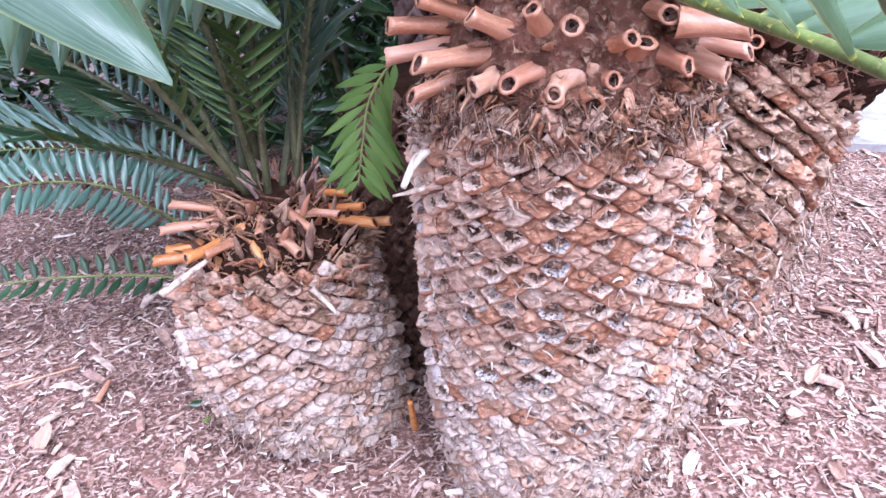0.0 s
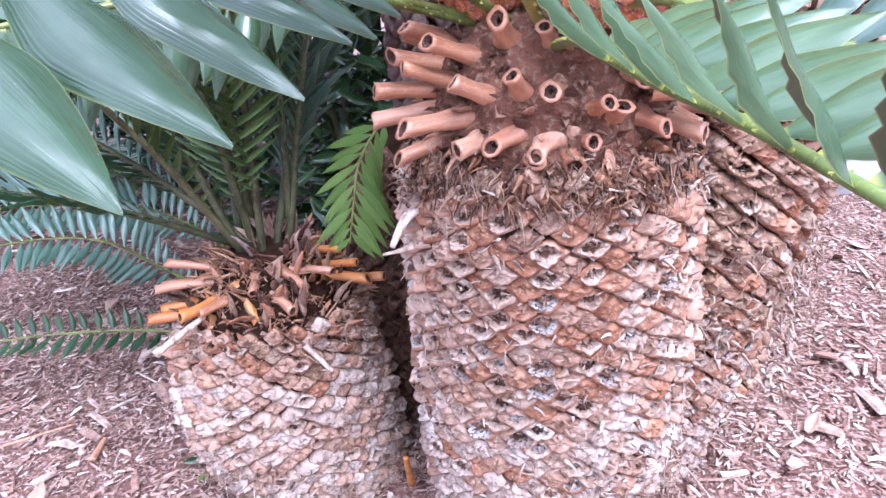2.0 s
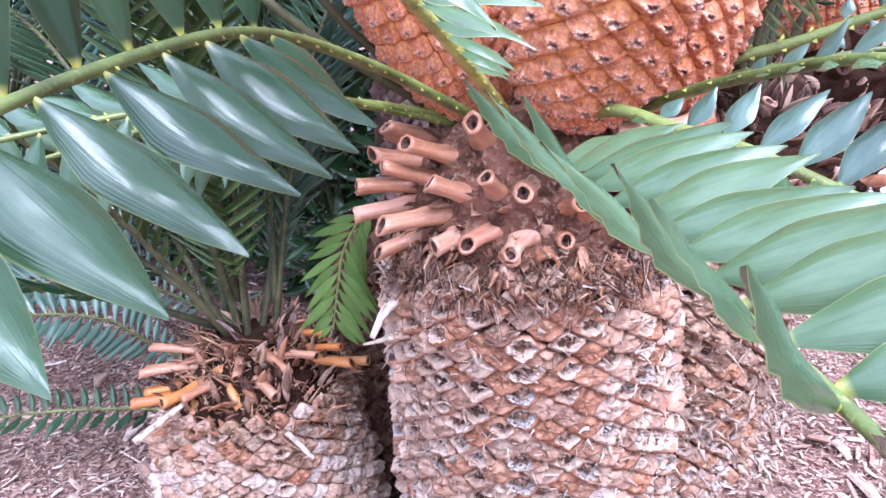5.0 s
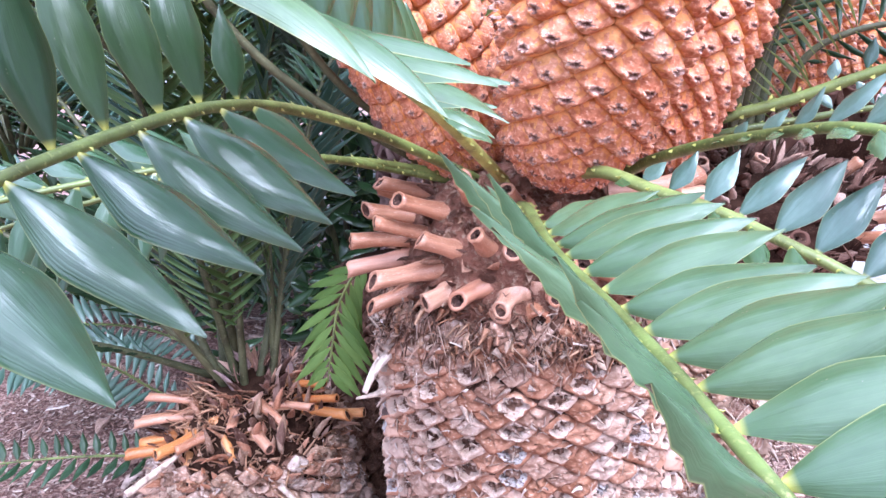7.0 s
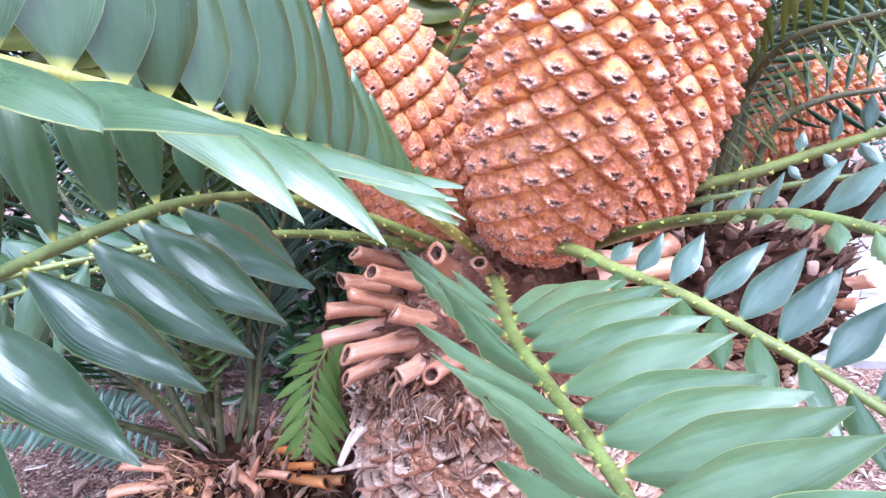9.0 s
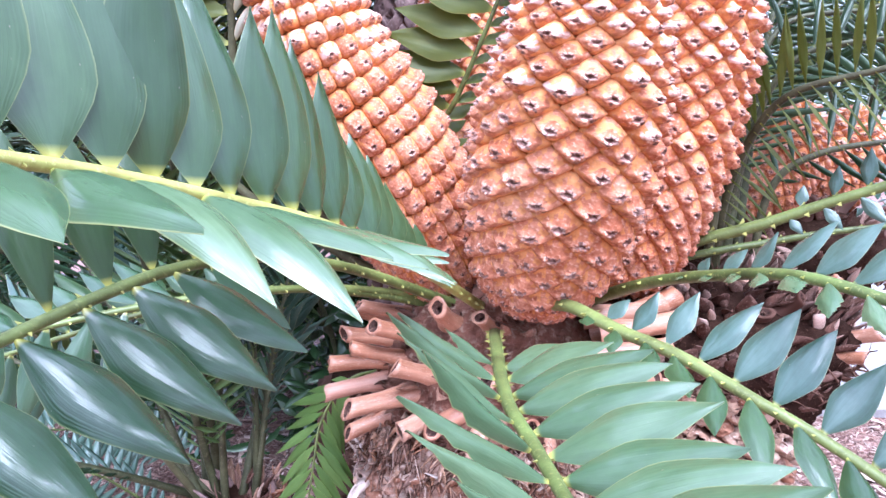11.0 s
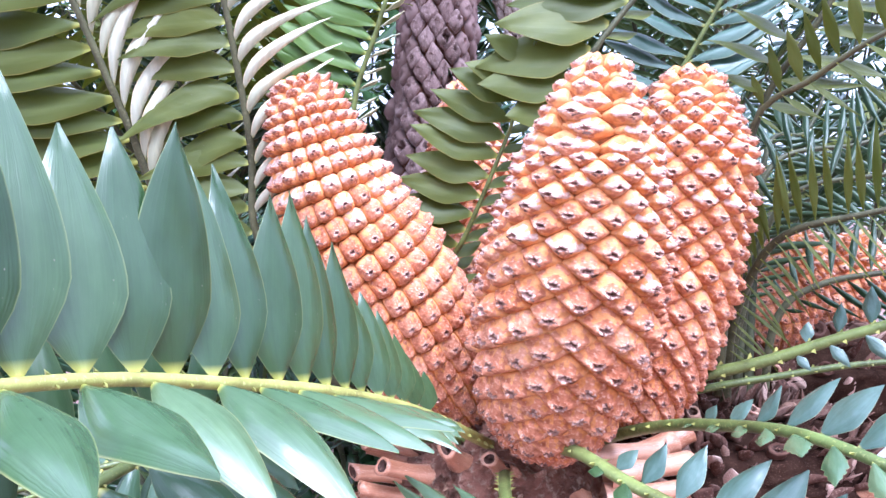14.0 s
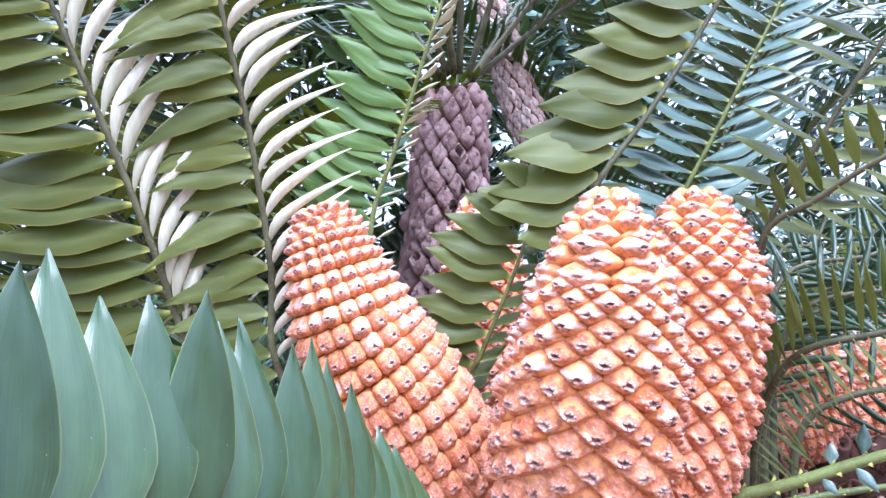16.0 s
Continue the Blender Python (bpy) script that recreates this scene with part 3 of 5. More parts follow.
def frond(plant, pts, ref, sides, radius=0.006, stalk=STALK, spacing=0.02, span=(0.2, 1.0), seed=0, label="", jitter=5.0, tip=0.35, spines=True, ramp_up=0.16, joined=False, small=0.3):
    """A feather leaf. pts: its midrib from base to tip; ref: which way its upper face looks. sides: for +1 and -1
    (length, width, forward angle, lift angle, twist angle, style), or a dict with the leaflets' headings at both ends
    (aim) and the way they face; a midrib with leaflets, each one a piece of its own."""
    rng = random.Random(seed)
    rib = part("frond", tube("midrib", pts, lambda t: radius * (1.25 - 0.85 * t), [stalk], 36, 10, 0.85), plant, label=label)
    n = 240
    line, total = spline(pts, n)
    for sgn, spec in sides.items():
        aimed = isinstance(spec, dict)
        if aimed:
            length, width, style = spec["long"], spec["wide"], spec["style"]
            fwd = lift = twist = 0.0
            gap, stop, begin = spec.get("gap", 1.0), spec.get("stop", span[1]), spec.get("begin", span[0])
        else:
            length, width, fwd, lift, twist, style = spec[:6]
            gap, stop, begin = spec[6] if len(spec) > 6 else 1.0, spec[7] if len(spec) > 7 else span[1], span[0]
        meshes = leaflet_set(style)
        d = begin * total + (spacing * 0.4 if sgn < 0 else 0)
        far = []
        while d < stop * total:
            t = d / total
            i = min(n - 1, max(1, int(t * n)))
            P = line[i]
            T = (line[i + 1] - line[i - 1]).normalized()
            N = Vector(ref) - T * T.dot(Vector(ref))
            N.normalize()
            B = T.cross(N) * sgn
            f = radians(fwd + rng.uniform(-jitter, jitter))
            li = radians(lift + rng.uniform(-jitter, jitter))
            D = T * math.cos(f) + (B * math.cos(li) + N * math.sin(li)) * math.sin(f)
            LN = N * math.cos(li) - B * math.sin(li)
            LN = Matrix.Rotation(radians(twist + rng.uniform(-jitter, jitter)) * sgn, 3, D) @ LN
            u = (t - begin) / max(1e-6, span[1] - begin)
            if aimed:
                shake = Vector([rng.gauss(0, jitter * 0.009) for _ in range(3)])
                D = (Vector(spec["aim"][0]).normalized().lerp(Vector(spec["aim"][1]).normalized(), min(1.0, max(0.0, u))) + shake).normalized()
                face = spec["face"] if isinstance(spec["face"][0], tuple) else (spec["face"],) * 2
                LN = Vector(face[0]).lerp(Vector(face[1]), min(1.0, max(0.0, u * 2.5))) + Vector([rng.gauss(0, jitter * 0.012) for _ in range(3)])
            grow = min(1.0, small + u / ramp_up * (1 - small)) * (1 - (1 - tip) * max(0.0, (u - 0.7) / 0.3) ** 1.5)
            L = length * grow * rng.uniform(0.93, 1.06)
            rr = radius * (1.25 - 0.85 * t)
            mx = frame_of(P + B * rr * 0.8 + N * rr * 0.3, D, LN, width * (0.45 + 0.55 * grow) * rng.uniform(0.9, 1.08), L, L)
            if joined:
                far.append((rng.choice(meshes), mx))
            else:
                part("leaflet", rng.choice(meshes), rib, mx)
            d += spacing * gap * rng.uniform(0.9, 1.1)
        if far:
            tagged(part("leaflets", stuff_of("leaflets", far, list(meshes[0].materials)), rib), kind="stuff")
    if spines:
        vs, fs = [], []
        d = 0.02
        while d < min(0.75, span[1]) * total:
            i = min(n - 1, max(1, int(d / total * n)))
            P, T = line[i], (line[i + 1] - line[i - 1]).normalized()
            N = (Vector(ref) - T * T.dot(Vector(ref))).normalized()
            for sgn in (1, -1):
                B = T.cross(N) * sgn
                rr = radius * (1.25 - 0.85 * d / total)
                b0 = P + B * rr * 0.85 + N * rr * 0.3
                hgt = rr * rng.uniform(0.5, 0.9)
                off = len(vs)
                vs += [b0 - T * rr * 0.4, b0 + T * rr * 0.4 + N * rr * 0.25, b0 + T * rr * 0.2 - N * rr * 0.3, b0 + (B + T * 0.35 + N * 0.2) * hgt]
                fs += [(off, off + 1, off + 3), (off + 1, off + 2, off + 3), (off + 2, off, off + 3)]
            d += spacing * rng.uniform(0.7, 1.2)
        spiny = part("spines", mesh_of("spines", vs, fs, [STALK_YELLOW if stalk is not STALK_DARK else STALK_DARK], smooth=False), rib)
        tagged(spiny, kind="stuff")
    return rib


# ---- cones ----
def cone_scale_mesh(rng, proud, power, bare, cream):
    """A cone scale, 1 wide and 1 high: orange flanks, a crumbling crusted face, a beak with a dark pit near its lower edge.
    bare: how much of the flank is free of crust."""
    n = 18
    rings = []

    def ring(size, z, dy, tilt, wild, flat=1.0, pw=power):
        out = []
        for k in range(n):
            a = math.tau * k / n
            c, s = math.cos(a), math.sin(a)
            d = abs(c) ** pw + abs(s) ** pw
            rad = size * 0.5 / d ** (1 / pw) * (1 + rng.uniform(-wild, wild))
            out.append((rad * c, rad * s * flat + dy, z - tilt * s * size + rng.uniform(-wild, wild) * 0.42))
        return out
    crumple = (1.1, 1.0, 0.9)[cream]
    rings.append(ring(1.05, -0.40, 0.0, 0.0, 0.01))
    rings.append(ring(1.00, -0.06, 0.0, 0.0, 0.015))
    rings.append(ring(0.91, proud * 0.36, 0.0, 0.03, 0.025))
    rings.append(ring(0.74, proud * 0.66, -0.04, 0.08, 0.08 * crumple))
    rings.append(ring(0.55, proud * 0.95, -0.10, 0.12, 0.13 * crumple, 0.85, max(power, 1.5)))
    rings.append(ring(0.33, proud * 1.22, -0.13, 0.10, 0.17, 0.74, 1.8))
    rings.append(ring(0.20, proud * 1.22, -0.14, 0.02, 0.16, 0.70, 1.8))
    rings.append(ring(0.11, proud * 0.95, -0.14, 0.0, 0.1, 0.70, 1.8))
    vs = [v for r in rings for v in r]
    vs.append((0, -0.14, proud * 0.80))
    fs, ss = [], []
    for i in range(len(rings) - 1):
        for k in range(n):
            k2 = (k + 1) % n
            fs.append((i * n + k, i * n + k2, (i + 1) * n + k2, (i + 1) * n + k))
            # Upper faces get cream crust, undersides darker tones: light from above is painted in.
            upper = 1 <= k <= 7
            under = 10 <= k <= 16
            if i < 2 or (i == 2 and rng.random() < bare + (0.35 if upper else 0)) or (i == 3 and upper and rng.random() < bare + 0.22):
                ss.append(0)
            elif i >= 6 or (i == 5 and rng.random() < 0.35) or (i == 4 and under and cream and rng.random() < 0.16):
                ss.append(2)
            else:
                ss.append(3 if (cream > 1 and not under) or (cream == 1 and i >= 5) or (i == 5 and rng.random() < 0.4) else 1)
    top = (len(rings) - 1) * n
    for k in range(n):
        fs.append((top + k, top + (k + 1) % n, len(vs) - 1))
        ss.append(2)
    return mesh_of("cone_scale", vs, fs, [CONE_SKIN, CONE_CRUST, CONE_TIP, CONE_CREAM], ss)


CONE_KITS = {}


def cone(plant, axis, profile, across, seed, label, facing=(0.1, 0.0), limit=300, proud=0.34, twist=0.0, square=False, flat=0.47):
    """axis: the middle line from base to tip; profile: (0..1 along it, radius). Scales stand in a spiral lattice."""
    rng = random.Random(seed)
    if square not in CONE_KITS:
        kr = random.Random(77)
        power = 4.0 if square else 1.15
        CONE_KITS[square] = [[cone_scale_mesh(kr, proud * k * g, power, b, lev) for k in (0.85, 1.0, 1.1, 1.2, 0.95)] for lev, (g, b) in enumerate(((0.85, 0.0), (1.0, 0.1), (1.15, 0.25)) if square else ((0.80, 0.15), (0.92, 0.35), (1.08, 0.5)))]
    kits = CONE_KITS[square]
    meshes = kits[0]
    n = 200
    line, total = spline(axis, n)
    vs, fs, s, m = [], [], 28, 40
    ups = Vector((0, -1, 0.2))

    def frame_at(t):
        i = min(n - 1, max(1, int(round(t * n))))
        T = (line[i + 1] - line[i - 1]).normalized()
        A = T.cross(ups).normalized()
        return line[min(n, max(0, int(round(t * n))))], T, A, A.cross(T)
    for i in range(m + 1):
        t = i / m
        P, T, A, Bq = frame_at(t)
        r = lerp_rows(profile, t)[0] * 0.9 + 0.001
        for k in range(s):
            a = math.tau * k / s
            vs.append(P + A * r * math.cos(a) + Bq * r * math.sin(a))
    for i in range(m):
        for k in range(s):
            k2 = (k + 1) % s
            fs.append((i * s + k, i * s + k2, (i + 1) * s + k2, (i + 1) * s + k))
    fs.append(tuple(range(s))[::-1])
    fs.append(tuple(m * s + k for k in range(s)))
    body = part("cone", mesh_of("cone", vs, fs, [CONE_CORE]), plant, label=label)
    found = []
    row, t = 0, 0.012
    while t < 0.995:
        r = lerp_rows(profile, t)[0]
        rm = max(q[1] for q in profile)
        P, T, A, Bq = frame_at(t)
        r2 = lerp_rows(profile, min(1, t + 0.03))[0]
        slope = (r2 - r) / (0.03 * total)
        num = across
        w = math.tau * r / num
        pitch = max(0.0085, w * (1.0 if square else flat))
        top = t > 0.5 and r < (0.5 if square else 0.62) * rm
        if top and not square:
            pitch *= 1.55
        for k in range(num):
            if top and (k + row) % 2:
                continue
            a = math.tau * (k + (0.10 * row if square else 0.5 * (row % 2))) / num + twist * row + rng.uniform(-0.015, 0.015)
            out = A * math.cos(a) + Bq * math.sin(a)
            up = (T + out * slope).normalized()
            nor = (out - T * slope).normalized()
            big = 1.9 if top else 1.0
            mx = frame_of(P + out * r * 0.985, up, nor, w * 1.02 * big, pitch * (1.10 if square else 2.10) * (max(1.0, big * 0.7) if square else 1.0), max(w * (1.0 if square else 0.5 + flat), 0.02) * rng.uniform(0.85, 1.15) * (0.85 + 0.35 * t))
            v = (Vector((facing[0], facing[1], 1.05)) - P).normalized().dot(nor)
            level = t + rng.uniform(-0.12, 0.12)
            found.append((v, rng.choice(kits[0 if level < 0.46 else 1 if level < 0.64 else 2]), mx))
        t += pitch / total / math.sqrt(1 + slope * slope)
        row += 1
    found.sort(key=lambda q: -q[0])
    for v, me, mx in found[:limit]:
        part("cone_scale", me, body, mx)
    if len(found) > limit:
        tagged(part("cone_scales", stuff_of("cone_scales", [(me, mx) for v, me, mx in found[limit:]], list(meshes[0].materials)), body),
               "cone scales round the far side", kind="stuff")
    return body


# ---- ground ----
def height(x, y):
    return 0.012 * noise.noise(Vector((x * 2.2, y * 2.2, 0.3))) + 0.006 * noise.noise(Vector((x * 9, y * 9, 2.0)))


def ground_sheet():
    vs, fs = [], []
    xs = [-400, -60, -12, -5] + [-3 + 0.06 * k for k in range(101)] + [5, 12, 60, 400]
    ys = [-400, -60, -12, -4, -1.5] + [-0.5 + 0.06 * k for k in range(76)] + [5, 8, 14, 60, 400]
    for y in ys:
        for x in xs:
            vs.append((x, y, height(x, y) if -3.1 < x < 3.1 and -0.6 < y < 4.1 else 0.0))
    w = len(xs)
    for j in range(len(ys) - 1):
        for i in range(w - 1):
            a = j * w + i
            fs.append((a, a + 1, a + w + 1, a + w))
    return tagged(new("ground", mesh_of("ground", vs, fs, [SOIL])), "garden bed of brown wood-chip mulch over soil", "ground", kind="structure")


ground_sheet()


def chip_mesh(rng):
    """A split sliver of wood: a flat bent wedge."""
    w, h = rng.choice((0.08, 0.16, 0.3, 0.5)) * rng.uniform(0.8, 1.2), rng.uniform(0.05, 0.12)
    b = rng.uniform(-0.08, 0.08)
    vs = []
    for i, (y, k) in enumerate(((-0.5, 0.7), (0.0, 1.0), (0.5, rng.uniform(0.25, 0.9)))):
        z = b * (0.25 - y * y) * 4
        sk = rng.uniform(-0.08, 0.08)
        vs += [(-w / 2 * k + sk, y + rng.uniform(-0.08, 0.08), z), (w / 2 * k + sk, y + rng.uniform(-0.08, 0.08), z), (w / 2 * k * 0.8 + sk, y, z + h), (-w / 2 * k * 0.8 + sk, y, z + h)]
    fs = [(0, 3, 2, 1), (8, 9, 10, 11)]
    for i in (0, 4):
        for k in range(4):
            fs.append((i + k, i + (k + 1) % 4, i + 4 + (k + 1) % 4, i + 4 + k))
    return mesh_of("wood_chip", vs, fs, [CHIP], smooth=False)


def mulch():
    rng = random.Random(5)
    kinds = [chip_mesh(rng) for _ in range(14)]
    pieces = []

    def add(x, y, lo, hi, lift):
        L = rng.uniform(lo, hi) * rng.choice((0.6, 0.8, 1.0, 1.0, 1.5))
        mx = Matrix.Translation((x, y, height(x, y) + lift)) @ Euler((rng.gauss(0, 0.28), rng.gauss(0, 0.28), rng.uniform(0, 6.28))).to_matrix().to_4x4() @ Matrix.Diagonal((L * rng.uniform(0.5, 1.2), L, L * 0.8, 1))
        pieces.append((rng.choice(kinds), mx))
    for _ in range(46000):
        x, y = rng.uniform(-1.5, 1.6), rng.uniform(0.55, 2.3)
        add(x, y, 0.006, 0.022, rng.uniform(0.0, 0.010))
    for _ in range(9000):
        x, y = rng.uniform(-2.6, 3.0), rng.uniform(2.2, 3.9)
        add(x, y, 0.018, 0.05, rng.uniform(0.0, 0.010))
    for _ in range(500):
        x, y = rng.uniform(-1.3, 1.5), rng.uniform(0.6, 2.0)
        add(x, y, 0.035, 0.07, 0.010)
    ob = new("wood_chips", stuff_of("wood_chips", pieces, [CHIP], False))
    tagged(ob, "loose reddish and pale wood-chip mulch on the ground", "mulch", kind="stuff")


mulch()

# pale concrete path beyond the bed
pv, pf = [], []
for i in range(13):
    x = 0.9 + i * 0.6
    pv += [(x, 2.34 - 0.25 * (x - 1.5), 0.0), (x, 4.6 - 0.25 * (x - 1.5), 0.0), (x, 4.6 - 0.25 * (x - 1.5), 0.03), (x, 2.34 - 0.25 * (x - 1.5), 0.03)]
for i in range(12):
    for k in range(4):
        pf.append((i * 4 + k, i * 4 + (k + 1) % 4, i * 4 + 4 + (k + 1) % 4, i * 4 + 4 + k))
pf += [(0, 1, 2, 3), (51, 50, 49, 48)]
tagged(new("pavement", mesh_of("pavement", pv, pf, [CONCRETE], smooth=False)), "pale grey concrete garden path", "path", kind="structure")


def thing(name, label, category, at=(0, 0, 0), group=""):
    ob = new(name)
    ob.empty_display_size = 0.05
    ob.location = at
    return tagged(ob, label, category, group)


# ---- the large cycad ----
main = thing("cycad", "large cycad with scaly brown trunk, orange cones and green fronds", "cycad")
RIM = SCAR_RIM
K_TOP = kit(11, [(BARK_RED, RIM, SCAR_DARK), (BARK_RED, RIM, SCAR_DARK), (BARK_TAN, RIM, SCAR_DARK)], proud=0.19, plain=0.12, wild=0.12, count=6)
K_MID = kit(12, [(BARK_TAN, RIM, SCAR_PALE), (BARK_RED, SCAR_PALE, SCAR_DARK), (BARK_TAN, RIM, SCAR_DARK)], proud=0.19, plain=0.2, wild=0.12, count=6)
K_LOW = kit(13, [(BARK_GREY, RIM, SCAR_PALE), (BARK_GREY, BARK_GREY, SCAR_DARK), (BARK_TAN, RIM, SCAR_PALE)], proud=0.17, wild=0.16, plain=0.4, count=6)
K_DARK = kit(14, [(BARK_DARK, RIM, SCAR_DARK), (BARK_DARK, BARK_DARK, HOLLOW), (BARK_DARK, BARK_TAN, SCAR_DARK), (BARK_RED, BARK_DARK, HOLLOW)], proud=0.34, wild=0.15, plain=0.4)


def main_kind(z, rng):
    q = z + rng.uniform(-0.09, 0.09)
    return rng.choice(K_TOP if q > 0.50 else K_MID if q > 0.30 else K_LOW)


MAIN_ROWS = [(-0.03, 0.135, 0.885, 0.150), (0.05, 0.140, 0.895, 0.165), (0.14, 0.152, 0.915, 0.195), (0.30, 0.166, 0.930, 0.214), (0.45, 0.170, 0.930, 0.216), (0.60, 0.168, 0.915, 0.208), (0.70, 0.166, 0.900, 0.184)]
trunk(main, MAIN_ROWS, 0.0, 0.692, 24, 0.0168, main_kind, 21, (0.05, -0.02), label="armoured trunk of brown diamond leaf bases")


def crown(plant, centre, rings, mat, seed, label):
    """A knobbly woolly dome: rings of (z, radius)."""
    n, vs, fs = 96, [], []
    rows = []
    for a, b in zip(rings, rings[1:]):
        for k in range(10):
            rows.append((a[0] + (b[0] - a[0]) * k / 10, a[1] + (b[1] - a[1]) * k / 10))
    rows.append(rings[-1])
    for z, r in rows:
        for k in range(n):
            a = math.tau * k / n
            rr = r * (1 + 0.06 * noise.noise(Vector((math.cos(a) * 6, math.sin(a) * 6, z * 40 + seed)))) + 0.010 * noise.noise(Vector((math.cos(a) * 9, math.sin(a) * 9, z * 60 + seed))) + 0.006 * noise.noise(Vector((math.cos(a) * 26, math.sin(a) * 26, z * 180 + seed)))
            vs.append((centre[0] + rr * math.cos(a), centre[1] + rr * math.sin(a), z))
    for i in range(len(rows) - 1):
        for k in range(n):
            k2 = (k + 1) % n
            fs.append((i * n + k, i * n + k2, (i + 1) * n + k2, (i + 1) * n + k))
    fs.append(tuple((len(rows) - 1) * n + k for k in range(n)))
    return part("crown", mesh_of("crown", vs, fs, [mat]), plant, label=label)


CROWN_A = [(0.63, 0.165), (0.70, 0.172), (0.76, 0.16), (0.82, 0.14), (0.86, 0.10), (0.885, 0.03)]
crown(main, (0.168, 0.895), CROWN_A, WOOL, 3, "reddish woolly crown")


def stubs(plant, spots, mat_pick, seed, length=(0.045, 0.085), r0=0.015, r1=0.0115, bend=0.006):
    """spots: (x, y, z of the root, direction)."""
    rng = random.Random(seed)
    for p, d in spots:
        L = rng.uniform(*length)
        me = stub_mesh(rng, L, r0 * rng.uniform(0.9, 1.2), r1 * rng.uniform(0.85, 1.2), mat_pick(rng), rng.uniform(-0.6, 1.2) * bend, 0.002)
        part("cut_stalk", me, plant, frame_of(p, d, (0, 0, 1) if abs(Vector(d).normalized().z) < 0.9 else (0, -1, 0)))


def stub_ring(centre, rows, seed, span=(180, 360), jig=4.0):
    rng = random.Random(seed)
    out = []
    for z, r, lift, step, shift in rows:
        a = span[0] + shift
        while a < span[1]:
            q = radians(a + rng.uniform(-jig, jig))
            li = radians(lift + rng.uniform(-10, 10))
            zz = z + rng.uniform(-0.008, 0.008)
            out.append(((centre[0] + r * math.cos(q), centre[1] + r * math.sin(q), zz), (math.cos(q) * math.cos(li), math.sin(q) * math.cos(li), math.sin(li))))
            a += step
    return out


def placed_stubs(plant, centre, rings, spots, mat_pick, seed, r0, r1, bend=0.006):
    """spots: round-angle and height of the root, then heading, rise (degrees) and length of the stalk."""
    rng = random.Random(seed)
    for a, z, az, el, L in spots:
        r = lerp_rows(rings, z)[0] - 0.012
        p = (centre[0] + r * math.cos(radians(a)), centre[1] + r * math.sin(radians(a)), z)
        d = (math.cos(radians(az)) * math.cos(radians(el)), math.sin(radians(az)) * math.cos(radians(el)), math.sin(radians(el)))
        L *= 0.72 if 235 < az < 312 else 0.92
        me = stub_mesh(rng, L + 0.012, r0 * rng.uniform(0.95, 1.25), r1 * rng.uniform(0.88, 1.18), mat_pick(rng), rng.uniform(-1.0, 0.8) * bend, 0.002)
        part("cut_stalk", me, plant, frame_of(p, d, (0, 0, 1)))


STUB_PEEL = organic("stub_peel", [(0.42, 0.20, 0.125), (0.52, 0.31, 0.235)], (0.42, 0.24, 0.17), rough=0.32, spec=0.5, scale=30, stretch=(3, 0.35, 3), bump=0.3, low=(0.6, 0.48, 0.42))
UPPER_STUBS = [(190, 0.832, 201, 20, 0.07), (195, 0.805, 203, 12, 0.075), (187, 0.772, 200, 8, 0.085), (185, 0.818, 198, 26, 0.06), (239, 0.834, 244, 36, 0.05), (266, 0.829, 243, 34, 0.05), (222, 0.819, 208, 19, 0.065),
               (302, 0.794, 283, 2, 0.05), (211, 0.788, 209, 20, 0.075), (250, 0.782, 246, 30, 0.05), (264, 0.785, 258, 8, 0.05), (234, 0.777, 218, 24, 0.055), (280, 0.76, 286, 22, 0.05), (320, 0.79, 310, 10, 0.06)]
LOWER_STUBS = [(221, 0.752, 212, 2, 0.085), (190, 0.748, 203, 2, 0.085), (289, 0.750, 284, 35, 0.035), (304, 0.747, 296, -8, 0.055), (247, 0.738, 222, -4, 0.032), (261, 0.732, 240, -10, 0.032), (277, 0.728, 280, 8, 0.022),
               (232, 0.730, 224, -8, 0.038), (333, 0.735, 300, -12, 0.055), (256, 0.714, 262, 10, 0.016), (345, 0.74, 325, -5, 0.07), (318, 0.738, 312, -10, 0.06), (205, 0.715, 205, -5, 0.06), (271, 0.712, 268, 0, 0.018)]
placed_stubs(main, (0.168, 0.895), CROWN_A, UPPER_STUBS, lambda r: STUB_TAN, 32, 0.0130, 0.0100)
placed_stubs(main, (0.168, 0.895), CROWN_A, LOWER_STUBS, lambda r: r.choice((STUB_TAN, STUB_TAN, STUB_PEEL)), 33, 0.0140, 0.0108)
for p0, p1 in (((0.265, 0.785, 0.838), (0.348, 0.772, 0.842)), ((0.275, 0.765, 0.822), (0.372, 0.775, 0.826)), ((0.27, 0.755, 0.800), (0.362, 0.752, 0.802)), ((0.26, 0.74, 0.785), (0.335, 0.725, 0.775)), ((0.28, 0.80, 0.82), (0.372, 0.825, 0.835)), ((0.28, 0.82, 0.80), (0.40, 0.86, 0.835))):
    stubs(main, [(p0, Vector(p1) - Vector(p0))], lambda r: STUB_TAN, int(p0[0] * 1000), length=((Vector(p1) - Vector(p0)).length, (Vector(p1) - Vector(p0)).length), r0=0.016, r1=0.0125)

LEAN1 = [(0.205, 0.765, 0.872), (0.220, 0.725, 0.945), (0.240, 0.685, 1.04), (0.262, 0.65, 1.15), (0.281, 0.622, 1.266)]
CONE_PROFILE = [(0.0, 0.036), (0.05, 0.058), (0.15, 0.076), (0.28, 0.085), (0.42, 0.087), (0.56, 0.082), (0.70, 0.068), (0.82, 0.052), (0.92, 0.035), (1.0, 0.010)]
cone(main, LEAN1, CONE_PROFILE, 12, 41, "large ripe orange cone, pale crusted towards its tip", flat=0.36)
